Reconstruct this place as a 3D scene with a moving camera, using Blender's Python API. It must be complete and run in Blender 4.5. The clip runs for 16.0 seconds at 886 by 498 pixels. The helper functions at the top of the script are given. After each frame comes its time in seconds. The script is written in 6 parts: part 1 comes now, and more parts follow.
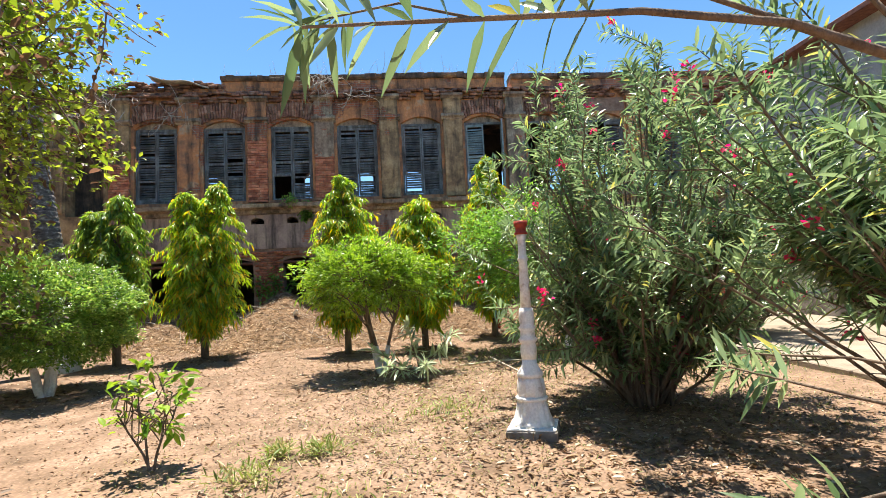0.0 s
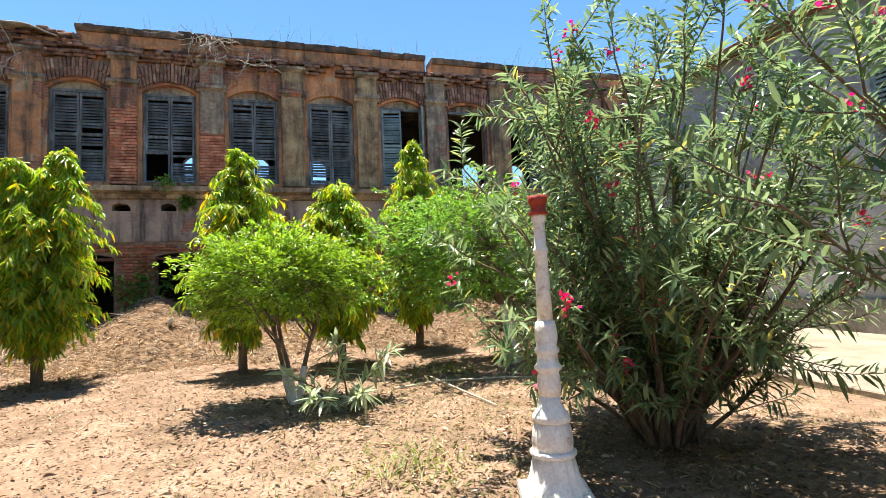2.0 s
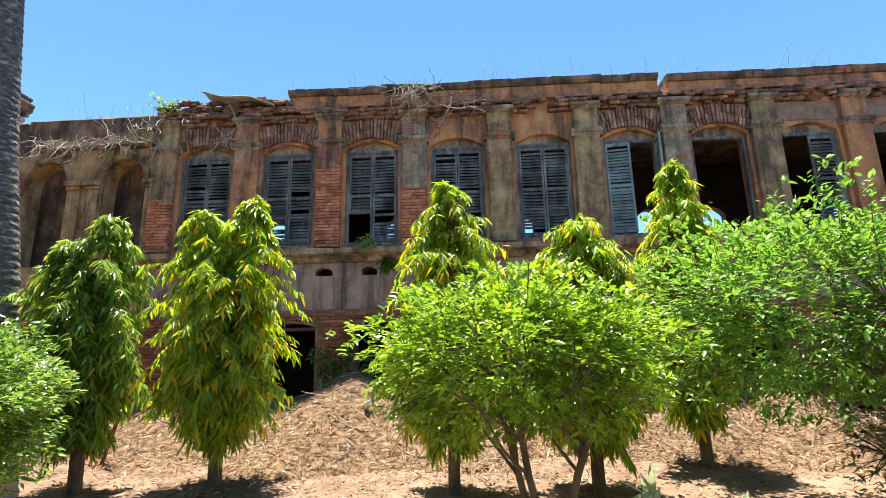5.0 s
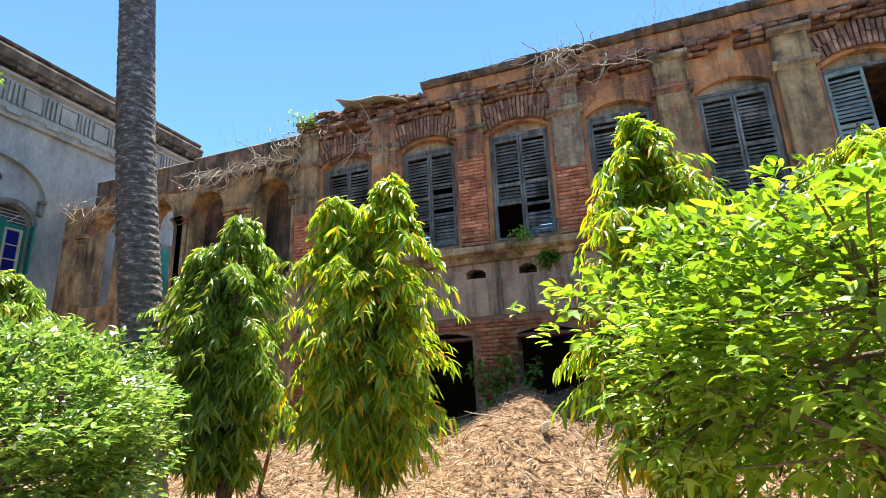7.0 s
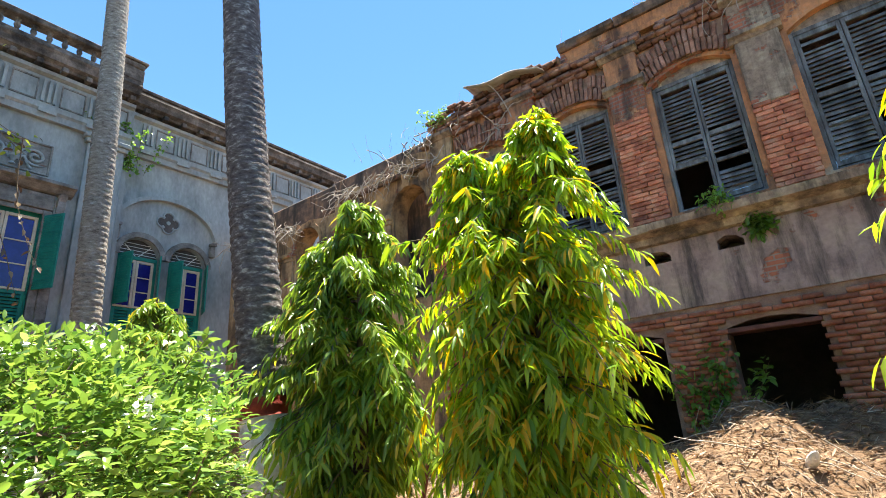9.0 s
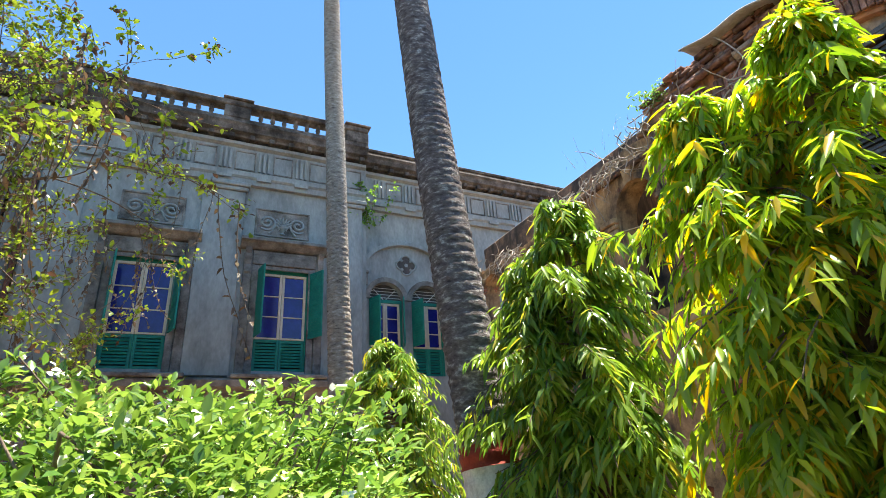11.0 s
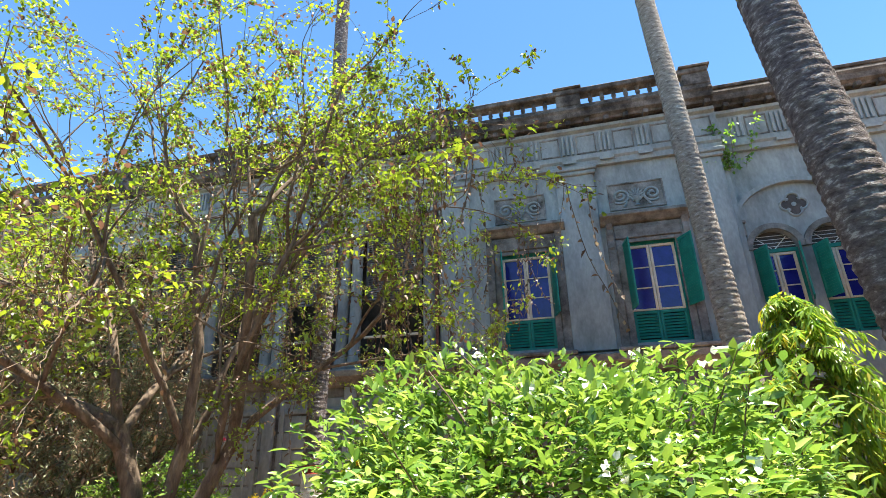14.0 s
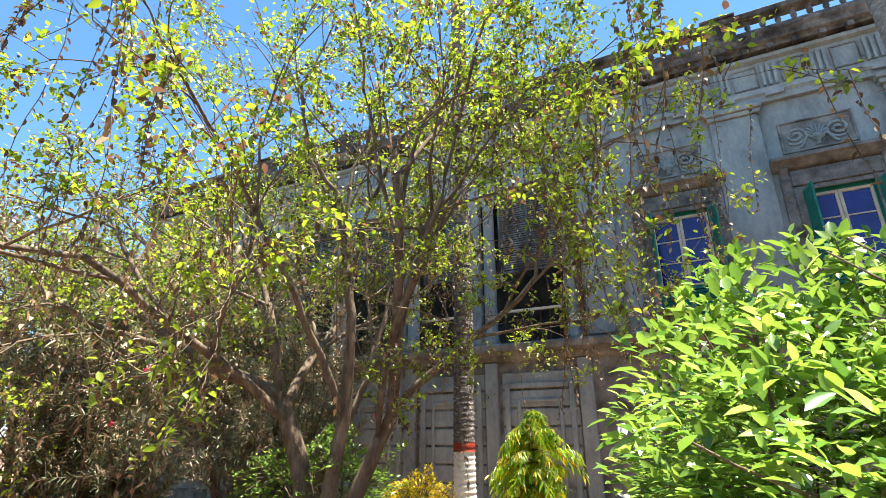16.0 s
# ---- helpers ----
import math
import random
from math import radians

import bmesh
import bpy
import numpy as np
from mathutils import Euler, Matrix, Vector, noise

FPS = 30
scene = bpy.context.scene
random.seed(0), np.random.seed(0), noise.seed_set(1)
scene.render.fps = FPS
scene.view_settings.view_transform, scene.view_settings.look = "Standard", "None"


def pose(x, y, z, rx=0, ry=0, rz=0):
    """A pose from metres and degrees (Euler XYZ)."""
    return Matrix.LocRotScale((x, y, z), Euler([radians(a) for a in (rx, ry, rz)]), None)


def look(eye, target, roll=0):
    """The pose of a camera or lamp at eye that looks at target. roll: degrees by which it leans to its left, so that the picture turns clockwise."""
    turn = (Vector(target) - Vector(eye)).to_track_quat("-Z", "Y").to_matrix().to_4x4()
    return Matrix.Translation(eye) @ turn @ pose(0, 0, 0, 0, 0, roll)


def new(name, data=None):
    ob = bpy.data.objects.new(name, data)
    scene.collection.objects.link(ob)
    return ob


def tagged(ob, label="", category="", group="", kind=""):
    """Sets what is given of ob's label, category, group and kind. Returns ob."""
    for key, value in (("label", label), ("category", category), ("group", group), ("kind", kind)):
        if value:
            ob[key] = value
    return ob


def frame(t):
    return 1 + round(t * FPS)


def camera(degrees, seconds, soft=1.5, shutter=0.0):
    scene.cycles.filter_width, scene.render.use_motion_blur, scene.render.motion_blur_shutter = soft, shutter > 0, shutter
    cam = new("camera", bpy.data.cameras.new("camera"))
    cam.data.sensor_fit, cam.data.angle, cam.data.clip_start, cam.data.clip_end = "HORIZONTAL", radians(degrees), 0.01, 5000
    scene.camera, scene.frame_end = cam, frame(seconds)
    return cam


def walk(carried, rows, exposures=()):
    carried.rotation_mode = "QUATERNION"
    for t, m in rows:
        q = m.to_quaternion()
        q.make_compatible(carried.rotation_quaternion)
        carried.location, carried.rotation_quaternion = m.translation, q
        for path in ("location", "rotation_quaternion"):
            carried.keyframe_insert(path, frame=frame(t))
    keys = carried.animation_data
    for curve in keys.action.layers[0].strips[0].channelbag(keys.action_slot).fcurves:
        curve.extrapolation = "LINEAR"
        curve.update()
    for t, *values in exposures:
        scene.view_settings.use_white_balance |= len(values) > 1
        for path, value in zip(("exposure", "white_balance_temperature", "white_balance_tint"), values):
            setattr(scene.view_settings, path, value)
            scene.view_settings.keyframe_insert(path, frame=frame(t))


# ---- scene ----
cam = camera(80.3, 16.0, soft=0.8)
PATH = [
    (0, (0.114, -0.178, 1.333), (0.294, 1.806, 1.507), -3.0),
    (0.5, (-0.048, 0.237, 1.353), (0.45, 2.165, 1.544), -3.8),
    (1, (-0.095, 0.751, 1.398), (0.572, 2.621, 1.636), -3.5),
    (1.5, (-0.251, 1.207, 1.412), (0.47, 3.058, 1.643), -2.7),
    (2, (-0.331, 1.625, 1.378), (0.262, 3.528, 1.548), -2.7),
    (2.5, (-0.354, 2.147, 1.426), (0.083, 4.093, 1.572), -1.4),
    (3, (-0.388, 2.623, 1.477), (-0.064, 4.588, 1.664), -0.5),
    (3.5, (-0.367, 3.082, 1.532), (-0.165, 5.057, 1.774), -0.6),
    (4, (-0.43, 3.548, 1.551), (-0.338, 5.523, 1.849), -1.0),
    (4.2, (-0.474, 3.751, 1.566), (-0.423, 5.721, 1.903), -1.2),
    (6.3, (-1.013, 5.648, 1.584), (-1.441, 7.529, 2.112), -1.3),
    (6.5, (-1.066, 5.807, 1.58), (-1.557, 7.673, 2.106), -1.7),
    (7, (-1.261, 6.164, 1.549), (-1.892, 7.984, 2.085), -2.5),
    (7.5, (-1.397, 6.584, 1.523), (-2.192, 8.344, 2.041), -2.8),
    (8, (-1.58, 6.969, 1.493), (-2.495, 8.66, 2.044), -3.0),
    (8.2, (-1.669, 7.119, 1.493), (-2.626, 8.776, 2.074), -3.2),
    (10.3, (-2.451, 8.328, 1.771), (-3.907, 9.502, 2.479), -4.0),
    (10.5, (-2.487, 8.392, 1.778), (-4.003, 9.472, 2.51), -3.6),
    (11, (-2.524, 8.466, 1.779), (-4.169, 9.3, 2.551), -3.8),
    (11.5, (-2.518, 8.538, 1.782), (-4.273, 9.092, 2.566), -5.1),
    (12, (-2.519, 8.581, 1.785), (-4.328, 8.905, 2.576), -6.1),
    (12.5, (-2.521, 8.596, 1.782), (-4.346, 8.744, 2.586), -6.3),
    (13, (-2.506, 8.594, 1.779), (-4.334, 8.583, 2.59), -4.9),
    (13.5, (-2.472, 8.564, 1.768), (-4.299, 8.326, 2.546), -2.8),
    (14, (-2.43, 8.515, 1.748), (-4.232, 8.053, 2.484), -1.2),
    (14.5, (-2.439, 8.324, 1.714), (-4.204, 7.709, 2.426), -0.3),
    (15, (-2.544, 8.157, 1.714), (-4.276, 7.438, 2.409), -0.2),
    (15.5, (-2.803, 7.884, 1.643), (-4.497, 7.073, 2.33), -0.3),
    (16, (-3.087, 7.508, 1.623), (-4.758, 6.657, 2.317), -0.1),
]
EXPOSURE = [(0.0, 1.5), (1.5, 1.57), (2.5, 1.68), (4.0, 1.68), (6.5, 1.9), (8.0, 1.95), (10.5, 2.05), (11.5, 1.88), (13.5, 1.95), (14.5, 2.02), (16.0, 2.08)]
walk(cam, [(t, look(eye, target, roll)) for t, eye, target, roll in PATH], EXPOSURE)

# ---- light ----
SUN_TO = Vector((-0.05, 0.21, 0.975)).normalized()
world = bpy.data.worlds.new("sky_world")
scene.world = world
world.use_nodes = True
sky = world.node_tree.nodes.new("ShaderNodeTexSky")
sky.sky_type = "NISHITA"
sky.sun_disc = False
sky.sun_elevation = math.asin(SUN_TO.z)
sky.sun_rotation = math.atan2(SUN_TO.x, SUN_TO.y)
sky.air_density, sky.dust_density, sky.ozone_density = 0.85, 0.0, 1.9
sky.altitude = 1800
backg = world.node_tree.nodes["Background"]
backg.inputs["Strength"].default_value = 0.1
deep = world.node_tree.nodes.new("ShaderNodeHueSaturation")
deep.inputs["Hue"].default_value, deep.inputs["Saturation"].default_value = 0.492, 1.13
world.node_tree.links.new(sky.outputs[0], deep.inputs["Color"])
world.node_tree.links.new(deep.outputs[0], backg.inputs["Color"])
sun = new("sun", bpy.data.lights.new("sun", "SUN"))
sun.data.energy, sun.data.angle, sun.data.color = 4.7, radians(0.55), (1.0, 0.93, 0.80)
sun.matrix_world = look(SUN_TO * 60, (0, 0, 0))

# ---- tools ----
RNG = np.random.RandomState(7)


def mesh_of(name, verts, tris, smooth=False):
    """A mesh from arrays of corners and triangles (or quads)."""
    verts, tris = np.asarray(verts, np.float32), np.asarray(tris, np.int32)
    me = bpy.data.meshes.new(name)
    k = tris.shape[1]
    me.vertices.add(len(verts))
    me.vertices.foreach_set("co", verts.ravel())
    me.loops.add(tris.size)
    me.loops.foreach_set("vertex_index", tris.ravel())
    me.polygons.add(len(tris))
    me.polygons.foreach_set("loop_start", np.arange(0, tris.size, k, dtype=np.int32))
    if smooth:
        me.polygons.foreach_set("use_smooth", np.ones(len(tris), bool))
    me.update(calc_edges=True)
    me.validate()
    return me


def part(name, shape, material, parent=None, label="", smooth=False):
    """Links a bmesh or a mesh as one object, under its thing where one is given."""
    if isinstance(shape, bmesh.types.BMesh):
        me = bpy.data.meshes.new(name)
        bmesh.ops.recalc_face_normals(shape, faces=shape.faces)
        shape.to_mesh(me)
        shape.free()
        if smooth:
            for p in me.polygons:
                p.use_smooth = True
    else:
        me = shape
    if material and not me.materials:
        me.materials.append(material)
    ob = new(name, me)
    ob.parent = parent
    if label:
        ob["label"] = label
    return ob


def thing(name, at, label, category, group="", kind=""):
    """An empty at a thing's base, which carries its parts."""
    ob = new(name)
    ob.empty_display_size = 0.1
    ob.location = at
    return tagged(ob, label, category, group, kind)


def box(bm, x0, x1, y0, y1, z0, z1, bevel=0.0):
    v = [bm.verts.new((x, y, z)) for x in (x0, x1) for y in (y0, y1) for z in (z0, z1)]
    fs = [bm.faces.new([v[i] for i in f]) for f in ((0, 1, 3, 2), (4, 6, 7, 5), (0, 4, 5, 1), (2, 3, 7, 6), (0, 2, 6, 4), (1, 5, 7, 3))]
    if bevel:
        bmesh.ops.bevel(bm, geom=list({e for f in fs for e in f.edges}), offset=bevel, segments=1, affect="EDGES")
    return bm


def boxes(*rows, bevel=0.0):
    bm = bmesh.new()
    for r in rows:
        box(bm, *r, bevel=bevel)
    return bm


def prism(bm, pts, a, b, axis="y"):
    """Extrudes a polygon of (across, up) points from a to b along y, or along x."""
    at = (lambda u, w, d: (u, d, w)) if axis == "y" else (lambda u, w, d: (d, u, w))
    lo, hi = [bm.verts.new(at(u, w, a)) for u, w in pts], [bm.verts.new(at(u, w, b)) for u, w in pts]
    bm.faces.new(lo)
    bm.faces.new(hi[::-1])
    n = len(pts)
    for i in range(n):
        bm.faces.new((lo[i], hi[i], hi[(i + 1) % n], lo[(i + 1) % n]))
    return bm


def lathe(profile, sides=20, at=(0, 0, 0), flute=0, depth=0.0):
    """A turned shape from (radius, height) rows."""
    bm, rings = bmesh.new(), []
    for r, z in profile:
        ring = []
        for i in range(sides):
            a = 2 * math.pi * i / sides
            q = r * (1 - depth * (0.5 + 0.5 * math.cos(flute * a))) if flute else r
            ring.append(bm.verts.new((at[0] + q * math.cos(a), at[1] + q * math.sin(a), at[2] + z)))
        rings.append(ring)
    for a, b in zip(rings, rings[1:]):
        for i in range(sides):
            bm.faces.new((a[i], a[(i + 1) % sides], b[(i + 1) % sides], b[i]))
    bm.faces.new(rings[0][::-1])
    bm.faces.new(rings[-1])
    return bm


def arc(cx, cz, rx, rz, a0, a1, n):
    return [(cx + rx * math.cos(radians(a0 + (a1 - a0) * i / n)), cz + rz * math.sin(radians(a0 + (a1 - a0) * i / n))) for i in range(n + 1)]


def tubes(paths, sides=5):
    """One mesh of tapered round limbs: each path is rows of x, y, z, radius."""
    V, F, n0 = [], [], 0
    ang = np.arange(sides) * 2 * np.pi / sides
    for p in paths:
        p = np.asarray(p, float)
        d = np.gradient(p[:, :3], axis=0)
        d /= np.linalg.norm(d, axis=1)[:, None] + 1e-9
        ref = np.where(np.abs(d[:, 2:3]) > 0.9, [[1.0, 0, 0]], [[0, 0, 1.0]])
        u = np.cross(d, ref)
        u /= np.linalg.norm(u, axis=1)[:, None] + 1e-9
        w = np.cross(d, u)
        ring = p[:, None, :3] + p[:, None, 3:4] * (u[:, None] * np.cos(ang)[None, :, None] + w[:, None] * np.sin(ang)[None, :, None])
        V.append(ring.reshape(-1, 3))
        m = len(p)
        i, j = np.meshgrid(np.arange(m - 1), np.arange(sides), indexing="ij")
        k = (j + 1) % sides
        F.append(np.stack([n0 + i * sides + j, n0 + i * sides + k, n0 + (i + 1) * sides + k, n0 + (i + 1) * sides + j], -1).reshape(-1, 4))
        n0 += m * sides
    return mesh_of("limbs", np.concatenate(V), np.concatenate(F), True)


LEAF_TRIS = np.array([(0, 2, 1), (0, 3, 2), (1, 2, 5), (1, 5, 4), (2, 3, 6), (2, 6, 5), (4, 5, 7), (5, 6, 7)])


def unit(v):
    return v / (np.linalg.norm(v, axis=-1, keepdims=True) + 1e-9)


def leaf_mesh(P, D, L, W, droop=0.25, fold=0.25, up=None, rng=RNG):
    """Folded, drooping blades: base P, way D, length L, width W, for n leaves."""
    P, D = np.asarray(P, float), unit(np.asarray(D, float))
    n = len(P)
    L, W = np.broadcast_to(L, n)[:, None], np.broadcast_to(W, n)[:, None]
    U = np.tile([0, 0, 1.0], (n, 1)) if up is None else up
    U = U + rng.normal(0, 0.35, (n, 3))
    S = unit(np.cross(D, U))
    N = np.cross(S, D)
    down = np.array([0, 0, -1.0])

    def at(s, side, lift):
        return P + D * L * s + down * L * droop * s * s + S * W * side + N * W * lift
    V = np.stack([P, at(0.33, -0.5, fold), at(0.33, 0, 0), at(0.33, 0.5, fold), at(0.7, -0.38, fold), at(0.7, 0, 0), at(0.7, 0.38, fold), at(1.0, 0, 0)], 1)
    T = (np.arange(n) * 8)[:, None, None] + LEAF_TRIS[None]
    return mesh_of("leaves", V.reshape(-1, 3), T.reshape(-1, 3))


# ---- materials ----
def material(name, colours, scale=3.0, rough=0.85, bump=0.3, fine=40.0, metal=0.0, spread=(0.35, 0.65), stretch=(1, 1, 1), island=0.0, objects=0.0, spec=0.3):
    """Paint or stone: two or three colours mixed by noise at two scales, with fine relief."""
    m = bpy.data.materials.new(name)
    m.use_nodes = True
    nt = m.node_tree
    N, K = nt.nodes, nt.links
    b = N["Principled BSDF"]
    co = N.new("ShaderNodeTexCoord")
    mp = N.new("ShaderNodeMapping")
    mp.inputs["Scale"].default_value = stretch
    geo = N.new("ShaderNodeNewGeometry")
    K.new(geo.outputs["Position"], mp.inputs["Vector"])
    n1, n2 = N.new("ShaderNodeTexNoise"), N.new("ShaderNodeTexNoise")
    n1.inputs["Scale"].default_value, n1.inputs["Detail"].default_value, n1.inputs["Roughness"].default_value = scale, 8, 0.65
    n2.inputs["Scale"].default_value, n2.inputs["Detail"].default_value = fine, 4
    K.new(mp.outputs[0], n1.inputs["Vector"])
    K.new(mp.outputs[0], n2.inputs["Vector"])
    ramp = N.new("ShaderNodeValToRGB")
    e = ramp.color_ramp.elements
    e[0].position, e[1].position = spread
    e[0].color, e[1].color = (*colours[0], 1), (*colours[-1], 1)
    for i, c in enumerate(colours[1:-1]):
        q = e.new(spread[0] + (spread[1] - spread[0]) * (i + 1) / (len(colours) - 1))
        q.color = (*c, 1)
    K.new(n1.outputs["Fac"], ramp.inputs[0])
    hsv = N.new("ShaderNodeHueSaturation")
    K.new(ramp.outputs[0], hsv.inputs["Color"])
    mr = N.new("ShaderNodeMapRange")
    mr.inputs[3].default_value, mr.inputs[4].default_value = 0.72, 1.28
    K.new(n2.outputs["Fac"], mr.inputs[0])
    last = mr.outputs[0]
    for amount, out in ((island, geo.outputs["Random Per Island"]), (objects, None)):
        if amount:
            if out is None:
                out = N.new("ShaderNodeObjectInfo").outputs["Random"]
            r = N.new("ShaderNodeMapRange")
            r.inputs[3].default_value, r.inputs[4].default_value = 1 - amount, 1 + amount
            K.new(out, r.inputs[0])
            mu = N.new("ShaderNodeMath")
            mu.operation = "MULTIPLY"
            K.new(last, mu.inputs[0])
            K.new(r.outputs[0], mu.inputs[1])
            last = mu.outputs[0]
    K.new(last, hsv.inputs["Value"])
    K.new(hsv.outputs[0], b.inputs["Base Color"])
    b.inputs["Roughness"].default_value, b.inputs["Metallic"].default_value, b.inputs["Specular IOR Level"].default_value = rough, metal, spec
    if bump:
        bp = N.new("ShaderNodeBump")
        bp.inputs["Strength"].default_value, bp.inputs["Distance"].default_value = bump, 0.02
        ad = N.new("ShaderNodeMath")
        K.new(n1.outputs["Fac"], ad.inputs[0])
        K.new(n2.outputs["Fac"], ad.inputs[1])
        K.new(ad.outputs[0], bp.inputs["Height"])
        K.new(bp.outputs[0], b.inputs["Normal"])
    return m


def gritty(m, scale, amount):
    """Adds coarse pebbly grain to a ground material."""
    N, K = m.node_tree.nodes, m.node_tree.links
    b = N["Principled BSDF"]
    col = b.inputs["Base Color"].links[0].from_socket
    geo, vo = N.new("ShaderNodeNewGeometry"), N.new("ShaderNodeTexVoronoi")
    vo.inputs["Scale"].default_value = scale
    K.new(geo.outputs["Position"], vo.inputs["Vector"])
    mr = N.new("ShaderNodeMapRange")
    mr.inputs[1].default_value, mr.inputs[2].default_value, mr.inputs[3].default_value, mr.inputs[4].default_value = 0.0, 0.6, 1 + amount, 1 - amount
    K.new(vo.outputs["Distance"], mr.inputs[0])
    hs = N.new("ShaderNodeHueSaturation")
    K.new(col, hs.inputs["Color"])
    K.new(mr.outputs[0], hs.inputs["Value"])
    K.new(hs.outputs[0], b.inputs["Base Color"])


def foliage(name, dark, light, odd=None, share=0.06, gloss=0.4, through_light=0.35):
    """Leaves: colour varies leaf by leaf, a share of them an odd colour, and light comes through."""
    m = bpy.data.materials.new(name)
    m.use_nodes = True
    N, K = m.node_tree.nodes, m.node_tree.links
    b, out = N["Principled BSDF"], N["Material Output"]
    geo = N.new("ShaderNodeNewGeometry")
    ramp = N.new("ShaderNodeValToRGB")
    e = ramp.color_ramp.elements
    e[0].color, e[1].color = (*dark, 1), (*light, 1)
    e[1].position = 1.0 - share if odd else 1.0
    if odd:
        e.new(1.0 - share + 0.005).color = (*odd, 1)
    K.new(geo.outputs["Random Per Island"], ramp.inputs[0])
    no = N.new("ShaderNodeTexNoise")
    no.inputs["Scale"].default_value = 1.3
    K.new(geo.outputs["Position"], no.inputs["Vector"])
    mr = N.new("ShaderNodeMapRange")
    mr.inputs[1].default_value, mr.inputs[2].default_value, mr.inputs[3].default_value, mr.inputs[4].default_value = 0.3, 0.7, 0.75, 1.25
    K.new(no.outputs["Fac"], mr.inputs[0])
    hsv = N.new("ShaderNodeHueSaturation")
    K.new(ramp.outputs[0], hsv.inputs["Color"])
    K.new(mr.outputs[0], hsv.inputs["Value"])
    K.new(hsv.outputs[0], b.inputs["Base Color"])
    b.inputs["Roughness"].default_value, b.inputs["Specular IOR Level"].default_value = gloss, 0.5
    tr = N.new("ShaderNodeBsdfTranslucent")
    hs2 = N.new("ShaderNodeHueSaturation")
    hs2.inputs["Value"].default_value, hs2.inputs["Hue"].default_value, hs2.inputs["Saturation"].default_value = 1.7, 0.49, 1.1
    K.new(hsv.outputs[0], hs2.inputs["Color"])
    K.new(hs2.outputs[0], tr.inputs["Color"])
    mix = N.new("ShaderNodeMixShader")
    mix.inputs[0].default_value = through_light
    K.new(b.outputs[0], mix.inputs[1])
    K.new(tr.outputs[0], mix.inputs[2])
    K.new(mix.outputs[0], out.inputs["Surface"])
    return m


M_EARTH = material("dry_earth", [(0.12, 0.076, 0.047), (0.215, 0.138, 0.090), (0.30, 0.194, 0.134), (0.365, 0.24, 0.174)], 1.6, 0.95, 0.9, 14, spread=(0.3, 0.7))
def ruin(name, colours, brick_share=0.5, scale=1.2, dark=0.5):
    """Flaking plaster over brick courses, with mould streaks running down."""
    m = material(name, colours, scale, 0.92, 0.7, 16, spread=(0.33, 0.67))
    N, K = m.node_tree.nodes, m.node_tree.links
    b = N["Principled BSDF"]
    col = b.inputs["Base Color"].links[0].from_socket
    nrm = b.inputs["Normal"].links[0].from_node
    geo = N.new("ShaderNodeNewGeometry")
    sep, com = N.new("ShaderNodeSeparateXYZ"), N.new("ShaderNodeCombineXYZ")
    K.new(geo.outputs["Position"], sep.inputs[0])
    add = N.new("ShaderNodeMath")
    K.new(sep.outputs["X"], add.inputs[0])
    K.new(sep.outputs["Y"], add.inputs[1])
    K.new(add.outputs[0], com.inputs["X"])
    K.new(sep.outputs["Z"], com.inputs["Y"])
    br = N.new("ShaderNodeTexBrick")
    br.inputs["Color1"].default_value, br.inputs["Color2"].default_value, br.inputs["Mortar"].default_value = (0.50, 0.17, 0.09, 1), (0.36, 0.13, 0.08, 1), (0.34, 0.24, 0.18, 1)
    br.inputs["Scale"].default_value, br.inputs["Mortar Size"].default_value = 1.0, 0.012
    br.inputs["Brick Width"].default_value, br.inputs["Row Height"].default_value = 0.24, 0.075
    K.new(com.outputs[0], br.inputs["Vector"])
    peel = N.new("ShaderNodeTexNoise")
    peel.inputs["Scale"].default_value, peel.inputs["Detail"].default_value, peel.inputs["Roughness"].default_value = 0.9, 9, 0.62
    K.new(geo.outputs["Position"], peel.inputs["Vector"])
    cut = N.new("ShaderNodeValToRGB")
    cut.color_ramp.elements[0].position, cut.color_ramp.elements[1].position = 1 - brick_share, 1.02 - brick_share
    K.new(peel.outputs["Fac"], cut.inputs[0])
    mx = N.new("ShaderNodeMix")
    mx.data_type = "RGBA"
    K.new(cut.outputs[0], mx.inputs["Factor"])
    K.new(col, mx.inputs["A"])
    K.new(br.outputs["Color"], mx.inputs["B"])
    mp = N.new("ShaderNodeMapping")
    mp.inputs["Scale"].default_value = (2.6, 2.6, 0.35)
    K.new(geo.outputs["Position"], mp.inputs["Vector"])
    st = N.new("ShaderNodeTexNoise")
    st.inputs["Scale"].default_value, st.inputs["Detail"].default_value, st.inputs["Roughness"].default_value = 1.1, 8, 0.7
    K.new(mp.outputs[0], st.inputs["Vector"])
    sc = N.new("ShaderNodeMapRange")
    sc.inputs[1].default_value, sc.inputs[2].default_value, sc.inputs[3].default_value, sc.inputs[4].default_value = 0.47, 0.63, 0.0, dark
    K.new(st.outputs["Fac"], sc.inputs[0])
    mo = N.new("ShaderNodeMix")
    mo.data_type = "RGBA"
    mo.inputs["B"].default_value = (0.045, 0.04, 0.036, 1)
    K.new(sc.outputs[0], mo.inputs["Factor"])
    K.new(mx.outputs["Result"], mo.inputs["A"])
    K.new(mo.outputs["Result"], b.inputs["Base Color"])
    b2 = N.new("ShaderNodeBump")
    b2.inputs["Strength"].default_value, b2.inputs["Distance"].default_value = 0.7, 0.03
    inv = N.new("ShaderNodeMath")
    inv.operation = "SUBTRACT"
    inv.inputs[0].default_value = 1.0
    K.new(cut.outputs[0], inv.inputs[1])
